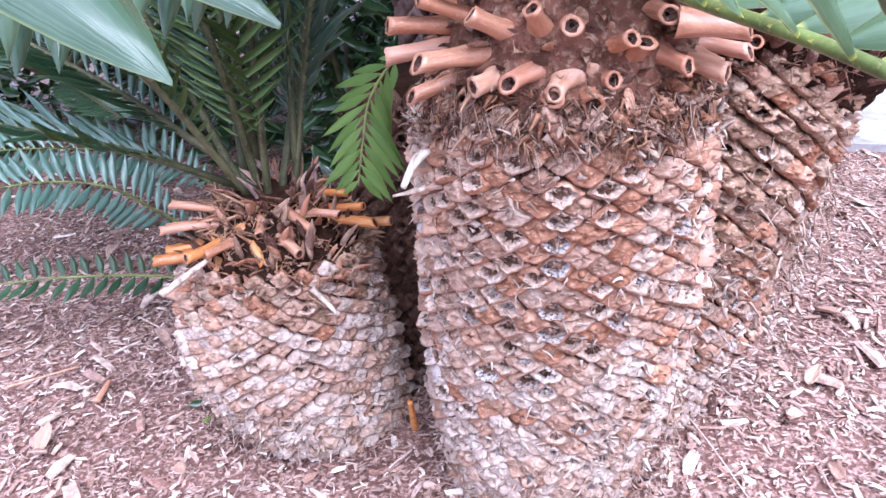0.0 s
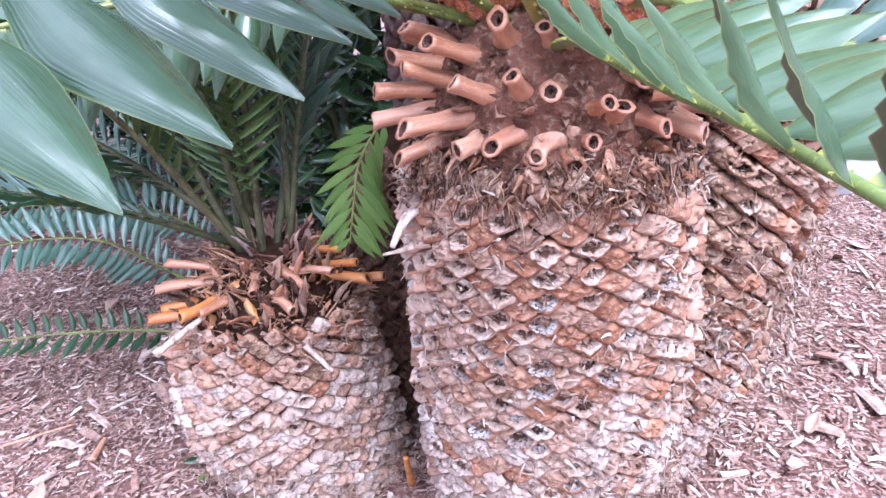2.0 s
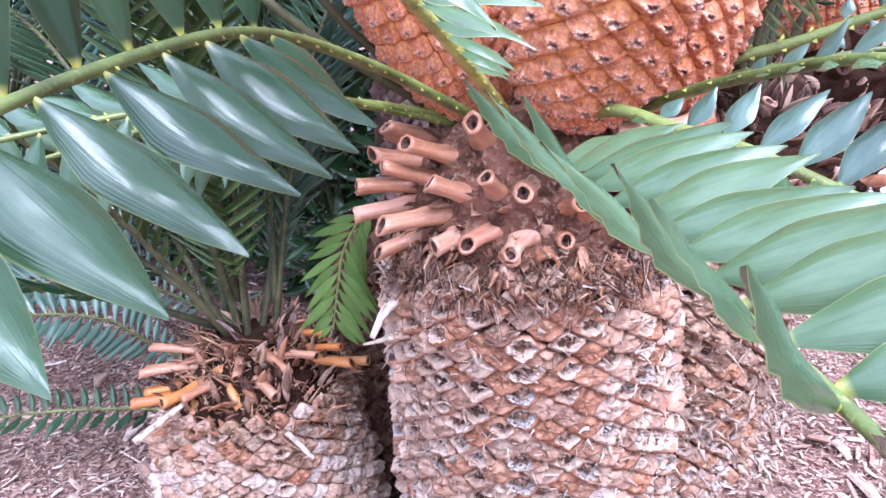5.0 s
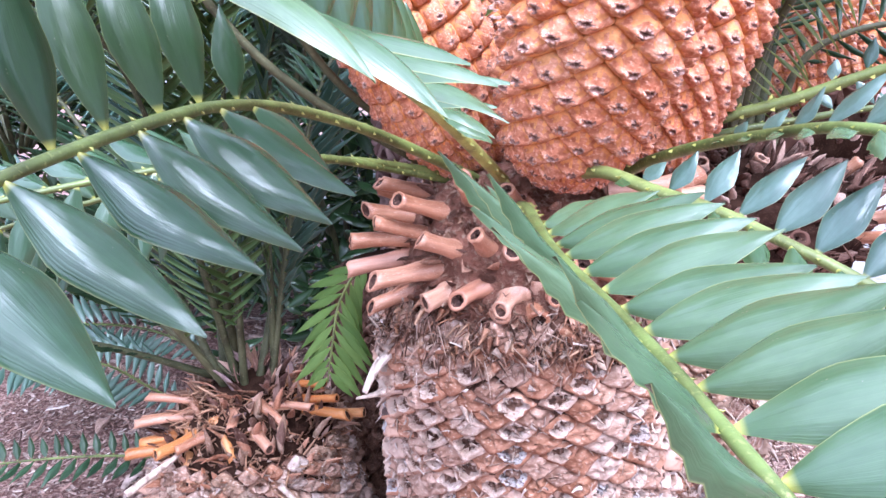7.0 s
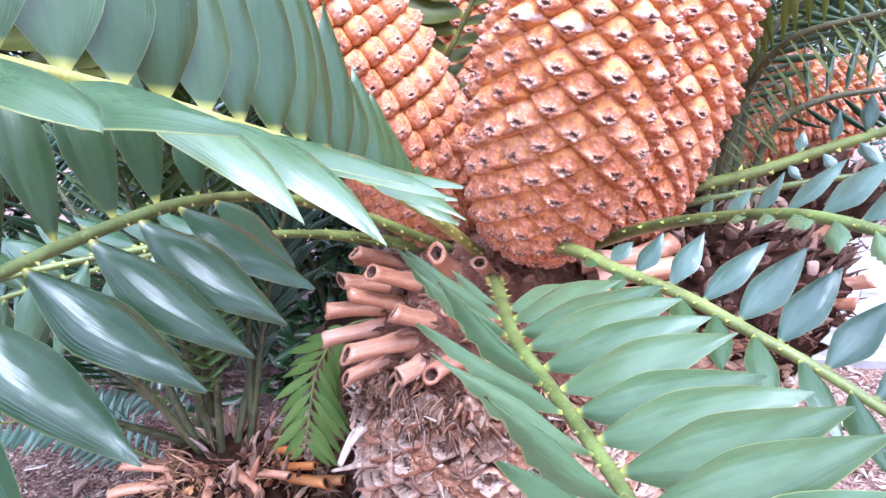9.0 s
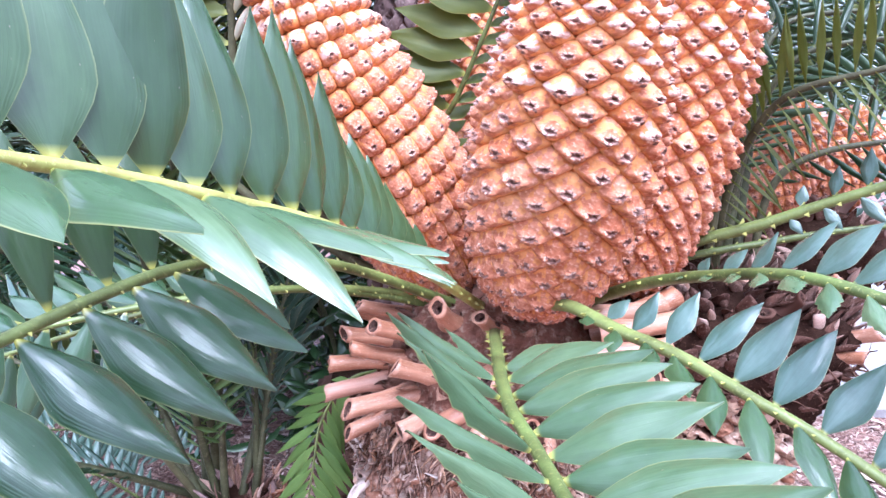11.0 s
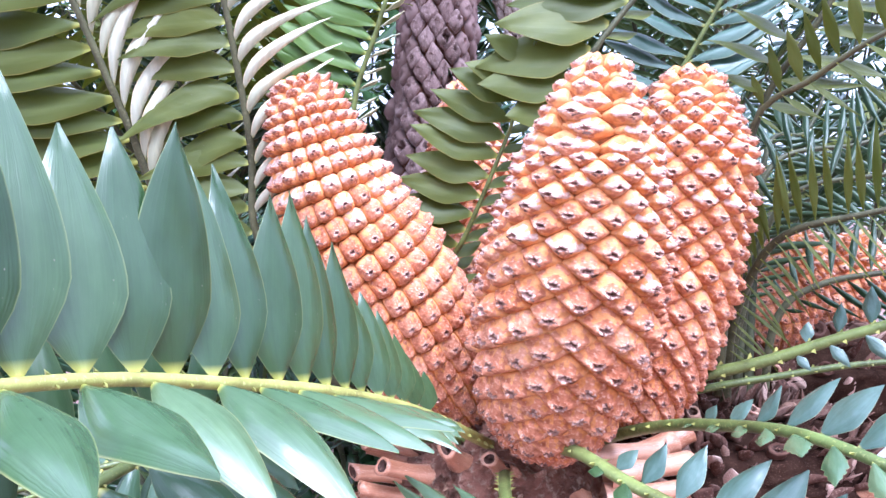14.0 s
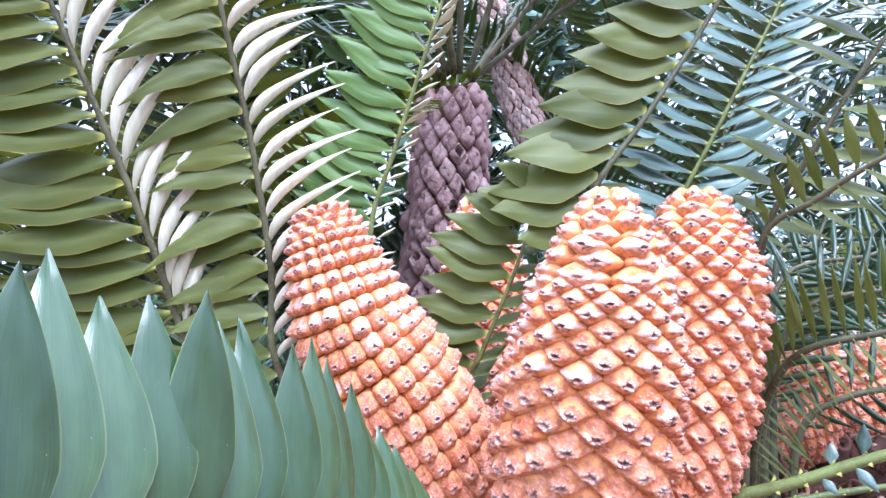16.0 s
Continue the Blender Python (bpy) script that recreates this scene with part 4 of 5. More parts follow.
LEAN2 = [(0.115, 0.885, 0.865), (0.075, 0.86, 0.96), (0.034, 0.83, 1.055), (-0.018, 0.80, 1.165), (-0.052, 0.78, 1.315)]
cone(main, LEAN2, [(q, r * 0.98) for q, r in CONE_PROFILE[:6]] + [(0.72, 0.070), (0.86, 0.052), (0.95, 0.036), (1.0, 0.018)], 20, 42, "orange cone leaning sideways", square=True)
LEAN3 = [(0.325, 0.885, 0.85), (0.360, 0.88, 0.95), (0.398, 0.875, 1.06), (0.425, 0.872, 1.17), (0.443, 0.865, 1.30)]
cone(main, LEAN3, [(q, r * 0.95) for q, r in CONE_PROFILE[:6]] + [(0.75, 0.076), (0.88, 0.056), (0.96, 0.04), (1.0, 0.02)], 13, 43, "orange cone standing behind the front one", flat=0.44)
cone(main, [(0.19, 1.0, 0.84), (0.185, 1.0, 0.95), (0.175, 1.0, 1.08)], [(0.0, 0.04), (0.2, 0.065), (0.6, 0.07), (0.9, 0.04), (1.0, 0.01)], 15, 44, "smaller orange cone half hidden between two others", limit=120)

# fronds that reach towards the camera
frond(main, [(0.160, 0.82, 0.82), (0.155, 0.64, 0.853), (0.155, 0.476, 0.859), (0.168, 0.40, 0.854), (0.182, 0.31, 0.851), (0.190, 0.25, 0.847), (0.200, 0.18, 0.840), (0.225, 0.04, 0.815)], (0.0, 0.05, 1.0),
      {-1: dict(long=0.106, wide=0.038, aim=((0.74, -0.45, 0.50), (0.82, -0.30, 0.46)), face=(-0.35, -0.50, 0.80), style="fair", gap=1.05), 1: dict(long=0.114, wide=0.021, aim=((-0.58, -0.38, 0.66), (-0.50, -0.52, 0.69)), face=((0.75, -0.35, 0.45), (0.887, -0.25, 0.387)), style="toothed", gap=1.45, stop=0.97)}, radius=0.0062, span=(0.34, 0.99), spacing=0.030, seed=1, label="green frond arching outwards over the trunk", ramp_up=0.10, small=0.55)
frond(main, [(0.145, 0.80, 0.855), (0.085, 0.61, 0.942), (0.042, 0.45, 0.998), (0.005, 0.34, 1.029), (-0.025, 0.25, 1.050), (-0.045, 0.15, 1.060), (-0.075, 0.02, 1.058)], (0.7, -0.15, 0.7),
      {1: dict(long=0.126, wide=0.046, aim=((0.04, 0.12, 1.0), (0.0, 0.06, 1.0)), face=(0.80, -0.58, 0.05), style="comb", gap=0.95), -1: dict(long=0.102, wide=0.033, aim=((0.90, -0.38, -0.05), (0.62, -0.75, -0.08)), face=(0.20, -0.25, 0.95), style="arch", gap=1.3, stop=0.86)}, radius=0.0062, span=(0.24, 0.99), spacing=0.0305, seed=2, label="broad green frond held upright like a comb", stalk=STALK_YELLOW, ramp_up=0.36, small=0.3, jitter=3)
# The upright row's dark style paints in the shade on these leaflets.
frond(main, [(0.120, 0.83, 0.85), (0.02, 0.70, 0.925), (-0.03, 0.58, 0.962), (-0.055, 0.46, 0.979), (-0.078, 0.37, 0.977), (-0.12, 0.25, 0.955), (-0.17, 0.10, 0.91)], (0.57, -0.22, 0.66),
      {-1: dict(long=0.108, wide=0.038, aim=((0.76, 0.25, -0.58), (0.70, -0.85, -0.44)), face=(0.30, -0.50, 0.78), style="blue", begin=0.51, gap=1.2), 1: dict(long=0.112, wide=0.028, aim=((-0.05, 0.10, 0.95), (-0.22, 0.05, 0.95)), face=(0.55, -0.80, 0.10), style="dark", begin=0.54, gap=1.15)}, radius=0.0062, span=(0.36, 0.99), spacing=0.034, seed=3, label="green frond with drooping blue-green leaflets", ramp_up=0.12, small=0.6)
frond(main, [(0.10, 0.86, 0.845), (0.0, 0.81, 0.88), (-0.077, 0.70, 0.912), (-0.20, 0.60, 0.92), (-0.40, 0.48, 0.90)], (0.3, -0.5, 0.8),
      {1: (0.09, 0.026, 66, -10, 0, "blue"), -1: (0.09, 0.024, 66, -30, 0, "blue")}, radius=0.0058, span=(0.45, 1.0), spacing=0.034, seed=4, small=0.5)
frond(main, [(0.13, 0.87, 0.845), (0.03, 0.83, 0.875), (-0.06, 0.76, 0.90), (-0.20, 0.70, 0.90), (-0.42, 0.60, 0.86)], (0.3, -0.5, 0.8),
      {1: (0.09, 0.026, 66, 10, 0, "dark"), -1: (0.09, 0.024, 66, -30, 0, "blue")}, radius=0.0055, span=(0.5, 1.0), spacing=0.034, seed=14, small=0.5)
frond(main, [(0.25, 0.84, 0.835), (0.315, 0.70, 0.89), (0.355, 0.60, 0.915), (0.385, 0.50, 0.930), (0.42, 0.40, 0.92), (0.47, 0.25, 0.90)], (0.0, -0.2, 1.0),
      {1: (0.050, 0.018, 42, -8, 0, "toothed"), -1: (0.060, 0.026, 62, 58, 0, "steel")}, radius=0.0074, span=(0.36, 1.0), spacing=0.036, seed=5, small=0.25, ramp_up=0.35)
frond(main, [(0.30, 0.90, 0.83), (0.40, 0.88, 0.895), (0.50, 0.84, 0.925), (0.58, 0.80, 0.955), (0.70, 0.72, 0.995), (0.95, 0.55, 1.05)], (-0.2, -0.6, 0.6),
      {1: (0.06, 0.020, 66, -15, 0, "steel"), -1: (0.06, 0.022, 66, 30, 0, "steel")}, radius=0.0086, span=(0.34, 1.0), spacing=0.036, seed=6, small=0.4, ramp_up=0.3)
frond(main, [(0.30, 0.92, 0.83), (0.40, 0.90, 0.875), (0.52, 0.88, 0.895), (0.66, 0.85, 0.91), (0.95, 0.75, 0.92)], (0.0, -0.5, 0.8),
      {1: (0.07, 0.02, 66, -15, 0, "blue"), -1: (0.07, 0.02, 62, 20, 0, "blue")}, radius=0.0058, span=(0.55, 1.0), spacing=0.036, seed=16, small=0.4, ramp_up=0.3)
frond(main, [(0.20, 0.80, 0.845), (0.227, 0.66, 0.883), (0.264, 0.58, 0.875), (0.300, 0.53, 0.865), (0.335, 0.47, 0.848), (0.375, 0.42, 0.825), (0.45, 0.30, 0.77)], (0.0, 0.0, 1.0),
      {1: (0.072, 0.024, 42, 0, 0, "green"), -1: (0.070, 0.030, 82, 58, 0, "steel")}, radius=0.0074, span=(0.34, 1.0), spacing=0.035, seed=7, small=0.3, ramp_up=0.3)
# fronds behind the cones
BACK = [
    ([(0.06, 0.88, 0.86), (-0.12, 0.82, 1.00), (-0.215, 0.78, 1.145), (-0.245, 0.74, 1.277), (-0.276, 0.70, 1.409), (-0.317, 0.66, 1.557), (-0.37, 0.60, 1.75)], (0.25, -0.9, 0.15),
     {-1: dict(long=0.21, wide=0.050, aim=((-1.0, -0.15, 0.0), (-0.95, -0.2, 0.15)), face=(0.05, -0.95, 0.25), style="olive"), 1: dict(long=0.135, wide=0.020, aim=((0.20, -0.45, 0.85), (0.30, -0.45, 0.85)), face=(0.5, -0.8, -0.2), style="curl", gap=1.1)}, 0.0062, STALK_DARK, 0.027, 0.34),
    ([(0.09, 0.92, 0.86), (-0.05, 0.85, 0.98), (-0.119, 0.80, 1.122), (-0.114, 0.78, 1.241), (-0.12, 0.74, 1.412), (-0.133, 0.70, 1.555), (-0.14, 0.65, 1.75)], (0.25, -0.9, 0.15),
     {-1: dict(long=0.112, wide=0.046, aim=((-0.85, -0.3, 0.30), (-0.85, -0.3, 0.42)), face=(0.0, -0.95, 0.2), style="hooked"), 1: dict(long=0.095, wide=0.022, aim=((0.50, -0.55, 0.65), (0.55, -0.5, 0.65)), face=(0.5, -0.6, -0.4), style="curl", gap=1.1)}, 0.0055, STALK_DARK, 0.027, 0.34),
    ([(0.12, 0.98, 0.86), (0.0, 0.97, 1.12), (-0.017, 0.97, 1.305), (0.036, 0.95, 1.437), (0.125, 0.92, 1.64), (0.20, 0.90, 1.82)], (0.3, -0.9, 0.15),
     {-1: dict(long=0.145, wide=0.042, aim=((-0.82, -0.2, 0.55), (-0.78, -0.2, 0.62)), face=(0.1, -0.95, 0.15), style="fresh"), 1: dict(long=0.052, wide=0.019, aim=((0.65, -0.6, 0.15), (0.6, -0.6, 0.3)), face=(0.3, -0.5, 0.7), style="pale")}, 0.0055, STALK, 0.023, 0.34),
    ([(0.25, 0.95, 0.86), (0.25, 0.86, 1.08), (0.262, 0.83, 1.20), (0.297, 0.80, 1.304), (0.379, 0.80, 1.399), (0.483, 0.80, 1.532), (0.60, 0.78, 1.70)], (-0.2, -0.9, 0.15),
     {-1: dict(long=0.140, wide=0.064, aim=((-0.97, -0.2, -0.02), (-0.85, -0.2, 0.36)), face=(0.1, -0.93, 0.25), style="olive"), 1: dict(long=0.06, wide=0.024, aim=((0.7, 0.5, 0.2), (0.7, 0.5, 0.3)), face=(0.0, -0.7, 0.6), style="olive")}, 0.006, STALK_DARK, 0.036, 0.42),
    ([(0.40, 1.12, 0.86), (0.43, 1.14, 1.08), (0.491, 1.14, 1.312), (0.579, 1.12, 1.46), (0.708, 1.10, 1.664), (0.80, 1.08, 1.82)], (-0.1, -0.9, 0.15),
     {-1: dict(long=0.160, wide=0.044, aim=((-0.80, -0.3, 0.45), (-0.75, -0.3, 0.6)), face=(0.0, -0.7, 0.7), style="sky"), 1: dict(long=0.150, wide=0.044, aim=((0.88, -0.3, 0.30), (0.85, -0.3, 0.4)), face=(0.0, -0.6, 0.8), style="sky")}, 0.006, STALK, 0.030, 0.34),
    ([(0.10, 0.95, 0.84), (0.095, 0.90, 0.98), (0.108, 0.88, 1.07), (0.135, 0.86, 1.113), (0.18, 0.84, 1.197), (0.207, 0.83, 1.253), (0.24, 0.80, 1.34)], (0.1, -0.9, 0.4),
     {-1: dict(long=0.115, wide=0.046, aim=((-0.90, -0.1, 0.30), (-0.85, -0.2, 0.40)), face=(0.1, -0.9, 0.2), style="olive"), 1: dict(long=0.05, wide=0.02, aim=((0.7, 0.4, 0.4), (0.7, 0.4, 0.4)), face=(0.0, -0.7, 0.6), style="olive")}, 0.005, STALK, 0.026, 0.30),
    ([(0.47, 0.95, 0.86), (0.50, 0.92, 1.08), (0.527, 0.88, 1.233), (0.571, 0.82, 1.266), (0.626, 0.75, 1.299), (0.78, 0.65, 1.36)], (-0.5, -0.5, 0.6),
     {-1: dict(long=0.075, wide=0.015, aim=((-0.35, -0.35, 0.85), (-0.2, -0.35, 0.9)), face=(-0.5, -0.8, 0.1), style="olive"), 1: dict(long=0.070, wide=0.014, aim=((0.55, -0.45, -0.60), (0.6, -0.4, -0.6)), face=(0.4, -0.8, 0.2), style="olive", gap=1.3)}, 0.006, STALK_DARK, 0.028, 0.52),
    ([(0.47, 0.95, 0.86), (0.50, 0.92, 1.10), (0.537, 0.88, 1.251), (0.591, 0.84, 1.336), (0.682, 0.80, 1.462), (0.82, 0.75, 1.62)], (-0.5, -0.7, 0.3),
     {-1: dict(long=0.115, wide=0.036, aim=((-0.85, -0.3, 0.45), (-0.75, -0.3, 0.6)), face=(0.0, -0.7, 0.7), style="olive"), 1: dict(long=0.120, wide=0.036, aim=((0.90, -0.3, -0.25), (0.9, -0.3, 0.0)), face=(0.0, -0.7, 0.7), style="olive")}, 0.006, STALK_DARK, 0.034, 0.46),
    ([(0.50, 1.02, 0.80), (0.498, 0.96, 0.938), (0.511, 0.90, 1.027), (0.536, 0.84, 1.081), (0.607, 0.78, 1.098), (0.75, 0.68, 1.12)], (-0.2, -0.5, 0.8),
     {-1: dict(long=0.100, wide=0.010, aim=((-0.45, -0.4, 0.75), (0.05, -0.3, 0.95)), face=(-0.5, -0.8, 0.1), style="olive"), 1: dict(long=0.085, wide=0.007, aim=((0.55, -0.5, -0.55), (0.15, -0.5, -0.85)), face=(0.4, -0.8, 0.3), style="olive")}, 0.007, STALK_DARK, 0.016, 0.22),
]
for k, (pts, ref, sides, rad, stalk, step, start) in enumerate(BACK):
    frond(main, pts, ref, sides, radius=rad, stalk=stalk, span=(start, 1.0), spacing=step, seed=50 + k, spines=False, ramp_up=0.12, small=0.5)

# ---- the leaning second trunk behind ----
second = thing("cycad", "cycad trunk with dark ragged leaf bases leaning outwards", "cycad")
trunk(second, [(-0.03, 0.335, 1.09, 0.145), (0.10, 0.355, 1.08, 0.155), (0.30, 0.39, 1.06, 0.165), (0.55, 0.43, 1.03, 0.172), (0.74, 0.46, 1.01, 0.165)], 0.0, 0.72, 22, 0.0165,
      lambda z, r: r.choice(K_DARK if z + r.uniform(-0.14, 0.14) > 0.46 else K_MID if z + r.uniform(-0.1, 0.1) > 0.2 else K_LOW), 22, (0.3, -0.02), limit=260, label="dark ragged trunk of old leaf bases")
CROWN_C = [(0.62, 0.155), (0.68, 0.180), (0.73, 0.200), (0.775, 0.195), (0.805, 0.15), (0.825, 0.08), (0.835, 0.02)]
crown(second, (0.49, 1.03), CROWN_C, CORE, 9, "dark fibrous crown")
stubs(second, stub_ring((0.49, 1.03), [(0.74, 0.185, 10, 26, 5), (0.79, 0.15, 35, 30, 12), (0.815, 0.07, 55, 50, 20)], 34, (170, 400), 12.0), lambda r: r.choice((STUB_TAN, SCALE_DARK, SCALE_DARK)), 35, length=(0.025, 0.05), r0=0.012, r1=0.009)

third = thing("cycad", "dark cycad stem with a ragged crown behind the leaning trunk", "cycad")
trunk(third, [(-0.03, 0.56, 1.30, 0.12), (0.40, 0.57, 1.29, 0.13), (0.80, 0.58, 1.27, 0.135)], 0.0, 0.76, 20, 0.022, lambda z, r: r.choice(K_DARK), 25, (0.2, 0.0), limit=120)
CROWN_D = [(0.72, 0.14), (0.78, 0.21), (0.85, 0.225), (0.89, 0.15), (0.91, 0.04)]
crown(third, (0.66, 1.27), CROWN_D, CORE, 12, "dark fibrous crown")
for k, (hd, reach, up) in enumerate(((20, 0.7, 0.4), (45, 0.6, 0.3), (-5, 0.75, 0.55))):
    c, s = math.cos(radians(hd)), math.sin(radians(hd))
    frond(third, [(0.60, 1.27, 0.86), (0.60 + c * reach * 0.3, 1.27 + s * reach * 0.3, 0.90 + up * 0.55), (0.60 + c * reach * 0.65, 1.27 + s * reach * 0.65, 0.90 + up * 0.95), (0.60 + c * reach, 1.27 + s * reach, 0.90 + up)], (-c * 0.6, -s * 0.6, 1.0),
          {1: (0.12, 0.014, 62, 15, 0, "dark"), -1: (0.12, 0.014, 62, 15, 0, "olive")}, radius=0.0065, stalk=STALK_DARK, span=(0.2, 1.0), spacing=0.02, seed=140 + k, spines=False, joined=True)
stubs(third, stub_ring((0.66, 1.27), [(0.85, 0.20, 20, 24, 5), (0.885, 0.14, 45, 30, 12)], 36, (170, 400), 12.0), lambda r: r.choice((STUB_TAN, SCALE_DARK, SCALE_DARK)), 38, length=(0.02, 0.045), r0=0.013, r1=0.011)

LOW_CONE = [(0.0, 0.04), (0.2, 0.06), (0.6, 0.062), (0.85, 0.045), (1.0, 0.012)]
cone(second, [(0.60, 1.14, 0.90), (0.66, 1.15, 0.98), (0.71, 1.16, 1.08)], LOW_CONE, 15, 46, "orange cone low among dark stalks", limit=110)
cone(second, [(0.76, 1.24, 0.90), (0.82, 1.25, 0.98), (0.86, 1.26, 1.06)], LOW_CONE, 15, 47, "orange cone low among dark stalks", limit=110)

for k, (tip, rise, out) in enumerate([((0.86, 0.92), 1.16, 0.10), ((0.94, 1.10), 1.22, 0.12), ((0.80, 1.20), 1.25, 0.10), ((0.98, 0.98), 1.02, 0.06)]):
    frond(second, [(0.50 + 0.02 * k, 1.03, 0.80), (0.53 + 0.02 * k, 1.03 + 0.2 * (tip[1] - 1.03), 0.95), (0.60 + 0.02 * k, 1.03 + 0.5 * (tip[1] - 1.03), rise - out * 0.3), (0.5 * (0.66 + tip[0]), 1.03 + 0.8 * (tip[1] - 1.03), rise), (*tip, rise + out)],
          (-0.2, -0.5, 0.8), {-1: (0.11, 0.011, 66, 35, 0, "dark"), 1: (0.10, 0.011, 66, -10, 0, "dark")}, radius=0.0065, stalk=STALK_DARK, span=(0.3, 1.0), spacing=0.026, seed=120 + k, spines=False, joined=True)

# ---- the small cycad ----
small = thing("cycad", "small cycad with pale scaly trunk and orange cut stalks", "cycad")
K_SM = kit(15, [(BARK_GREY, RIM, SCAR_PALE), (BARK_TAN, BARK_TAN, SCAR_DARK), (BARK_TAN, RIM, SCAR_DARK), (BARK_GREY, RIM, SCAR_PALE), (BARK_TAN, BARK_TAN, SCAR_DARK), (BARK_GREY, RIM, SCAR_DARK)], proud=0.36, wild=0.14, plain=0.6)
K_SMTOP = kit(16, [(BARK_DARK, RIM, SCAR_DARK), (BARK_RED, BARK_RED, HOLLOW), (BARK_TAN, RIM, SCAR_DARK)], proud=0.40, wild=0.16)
trunk(small, [(-0.03, -0.265, 1.09, 0.152), (0.08, -0.298, 1.09, 0.184), (0.20, -0.320, 1.085, 0.194), (0.30, -0.320, 1.075, 0.178), (0.40, -0.305, 1.07, 0.147)], 0.0, 0.395, 24, 0.0142,
      lambda z, r: r.choice(K_SM if z + r.uniform(-0.07, 0.07) < 0.33 else K_SMTOP), 23, (0.0, 0.0), limit=260, label="squat trunk of pale weathered leaf bases")
CROWN_B = [(0.34, 0.155), (0.40, 0.14), (0.44, 0.11), (0.47, 0.085), (0.485, 0.05)]
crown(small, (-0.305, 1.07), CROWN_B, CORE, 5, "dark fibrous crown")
SMALL_STUBS = [(200, 0.465, 195, 14, 0.085), (205, 0.445, 192, 6, 0.085), (212, 0.45, 196, 4, 0.10), (200, 0.41, 195, 0, 0.06), (207, 0.40, 195, -4, 0.08), (2, 0.475, 342, 4, 0.077), (299, 0.470, 327, -18, 0.054), (269, 0.465, 274, -17, 0.04),
               (316, 0.465, 343, 2, 0.068), (246, 0.455, 307, -33, 0.096), (346, 0.453, 343, 8, 0.077), (287, 0.440, 315, -20, 0.045), (243, 0.435, 233, 1, 0.052), (344, 0.439, 339, 1, 0.088), (215, 0.435, 277, -34, 0.092), (232, 0.43, 234, 4, 0.074), (354, 0.423, 340, 5, 0.1)]
placed_stubs(small, (-0.305, 1.07), CROWN_B, SMALL_STUBS, lambda r: r.choice((STUB_ORANGE, STUB_ORANGE, STUB_TAN)), 37, 0.0100, 0.0080)
rngs = random.Random(60)
SMALL = [(-0.36, 0.95, 1.0), (-0.30, 1.0, 1.1), (-0.25, 1.05, 1.1), (-0.2, 1.12, 1.1), (-0.13, 1.2, 1.0), (-0.55, 0.86, 0.92), (-0.75, 0.84, 0.72), (-0.4, 1.35, 1.1), (-0.62, 1.2, 1.0), (-0.15, 1.4, 1.0), (-0.85, 1.1, 0.85)]
for k, (x, y, z) in enumerate(SMALL):
    b = (-0.305 + rngs.uniform(-0.05, 0.05), 1.06 + rngs.uniform(-0.03, 0.05), 0.47)
    tip = (x, y, z)
    mid = ((b[0] * 0.55 + tip[0] * 0.45), (b[1] * 0.55 + tip[1] * 0.45), b[2] * 0.45 + tip[2] * 0.55)
    frond(small, [b, mid, tip, (tip[0] + (tip[0] - b[0]) * 0.7, tip[1] + (tip[1] - b[1]) * 0.7, tip[2] + 0.12)], (b[0] - x + 0.001, b[1] - y, 0.6), {1: (0.15, 0.012, 58, 20, 0, "steel"), -1: (0.15, 0.012, 58, 20, 0, "blue")},
          radius=0.0065, stalk=STALK_DARK, span=(0.17, 1.0), spacing=0.020, seed=70 + k, spines=False)
frond(small, [(0.0, 1.0, 0.72), (-0.06, 0.975, 0.715), (-0.105, 0.965, 0.66), (-0.12, 0.945, 0.60), (-0.132, 0.93, 0.54)], (-0.2, -0.9, 0.3), {1: (0.092, 0.016, 42, -15, 0, "fresh"), -1: (0.092, 0.016, 42, -15, 0, "fresh")},
      radius=0.003, span=(0.25, 1.0), spacing=0.016, seed=90, spines=False, label="small bright green young frond hanging down")

# ---- cycads in the background ----
def far_cycad(rows, crown_at, count, seed, style, label, reach=(0.7, 1.1), rise=(0.25, 0.95), leaf=(0.14, 0.02), heading=(0, 360), stalk=STALK_DARK, kit_used=None, across=16, pitch=0.026):
    rng = random.Random(seed)
    plant = thing("cycad", label, "cycad", group="cycads in the background")
    if rows:
        trunk(plant, rows, rows[0][0] + 0.02, rows[-1][0], across, pitch, lambda z, r: r.choice(kit_used), seed, (0.1, 0.0), limit=120)
    for k in range(count):
        a = radians(heading[0] + (heading[1] - heading[0]) * (k + rng.uniform(0.1, 0.9)) / count)
        R, up = rng.uniform(*reach), rng.uniform(*rise)
        c, s = math.cos(a), math.sin(a)
        b = Vector(crown_at) + Vector((c * 0.04, s * 0.04, 0))
        pts = [b, b + Vector((c * R * 0.3, s * R * 0.3, up * 0.55)), b + Vector((c * R * 0.65, s * R * 0.65, up * 0.95)), b + Vector((c * R, s * R, up * rng.uniform(0.85, 1.15)))]
        frond(plant, pts, (-c * 0.6, -s * 0.6, 1.0), {1: (*leaf, 60, 12, 0, style), -1: (*leaf, 60, 12, 0, style)}, radius=0.007, stalk=stalk, span=(0.18, 1.0), spacing=0.024, seed=seed * 100 + k, spines=False, joined=True)
    return plant


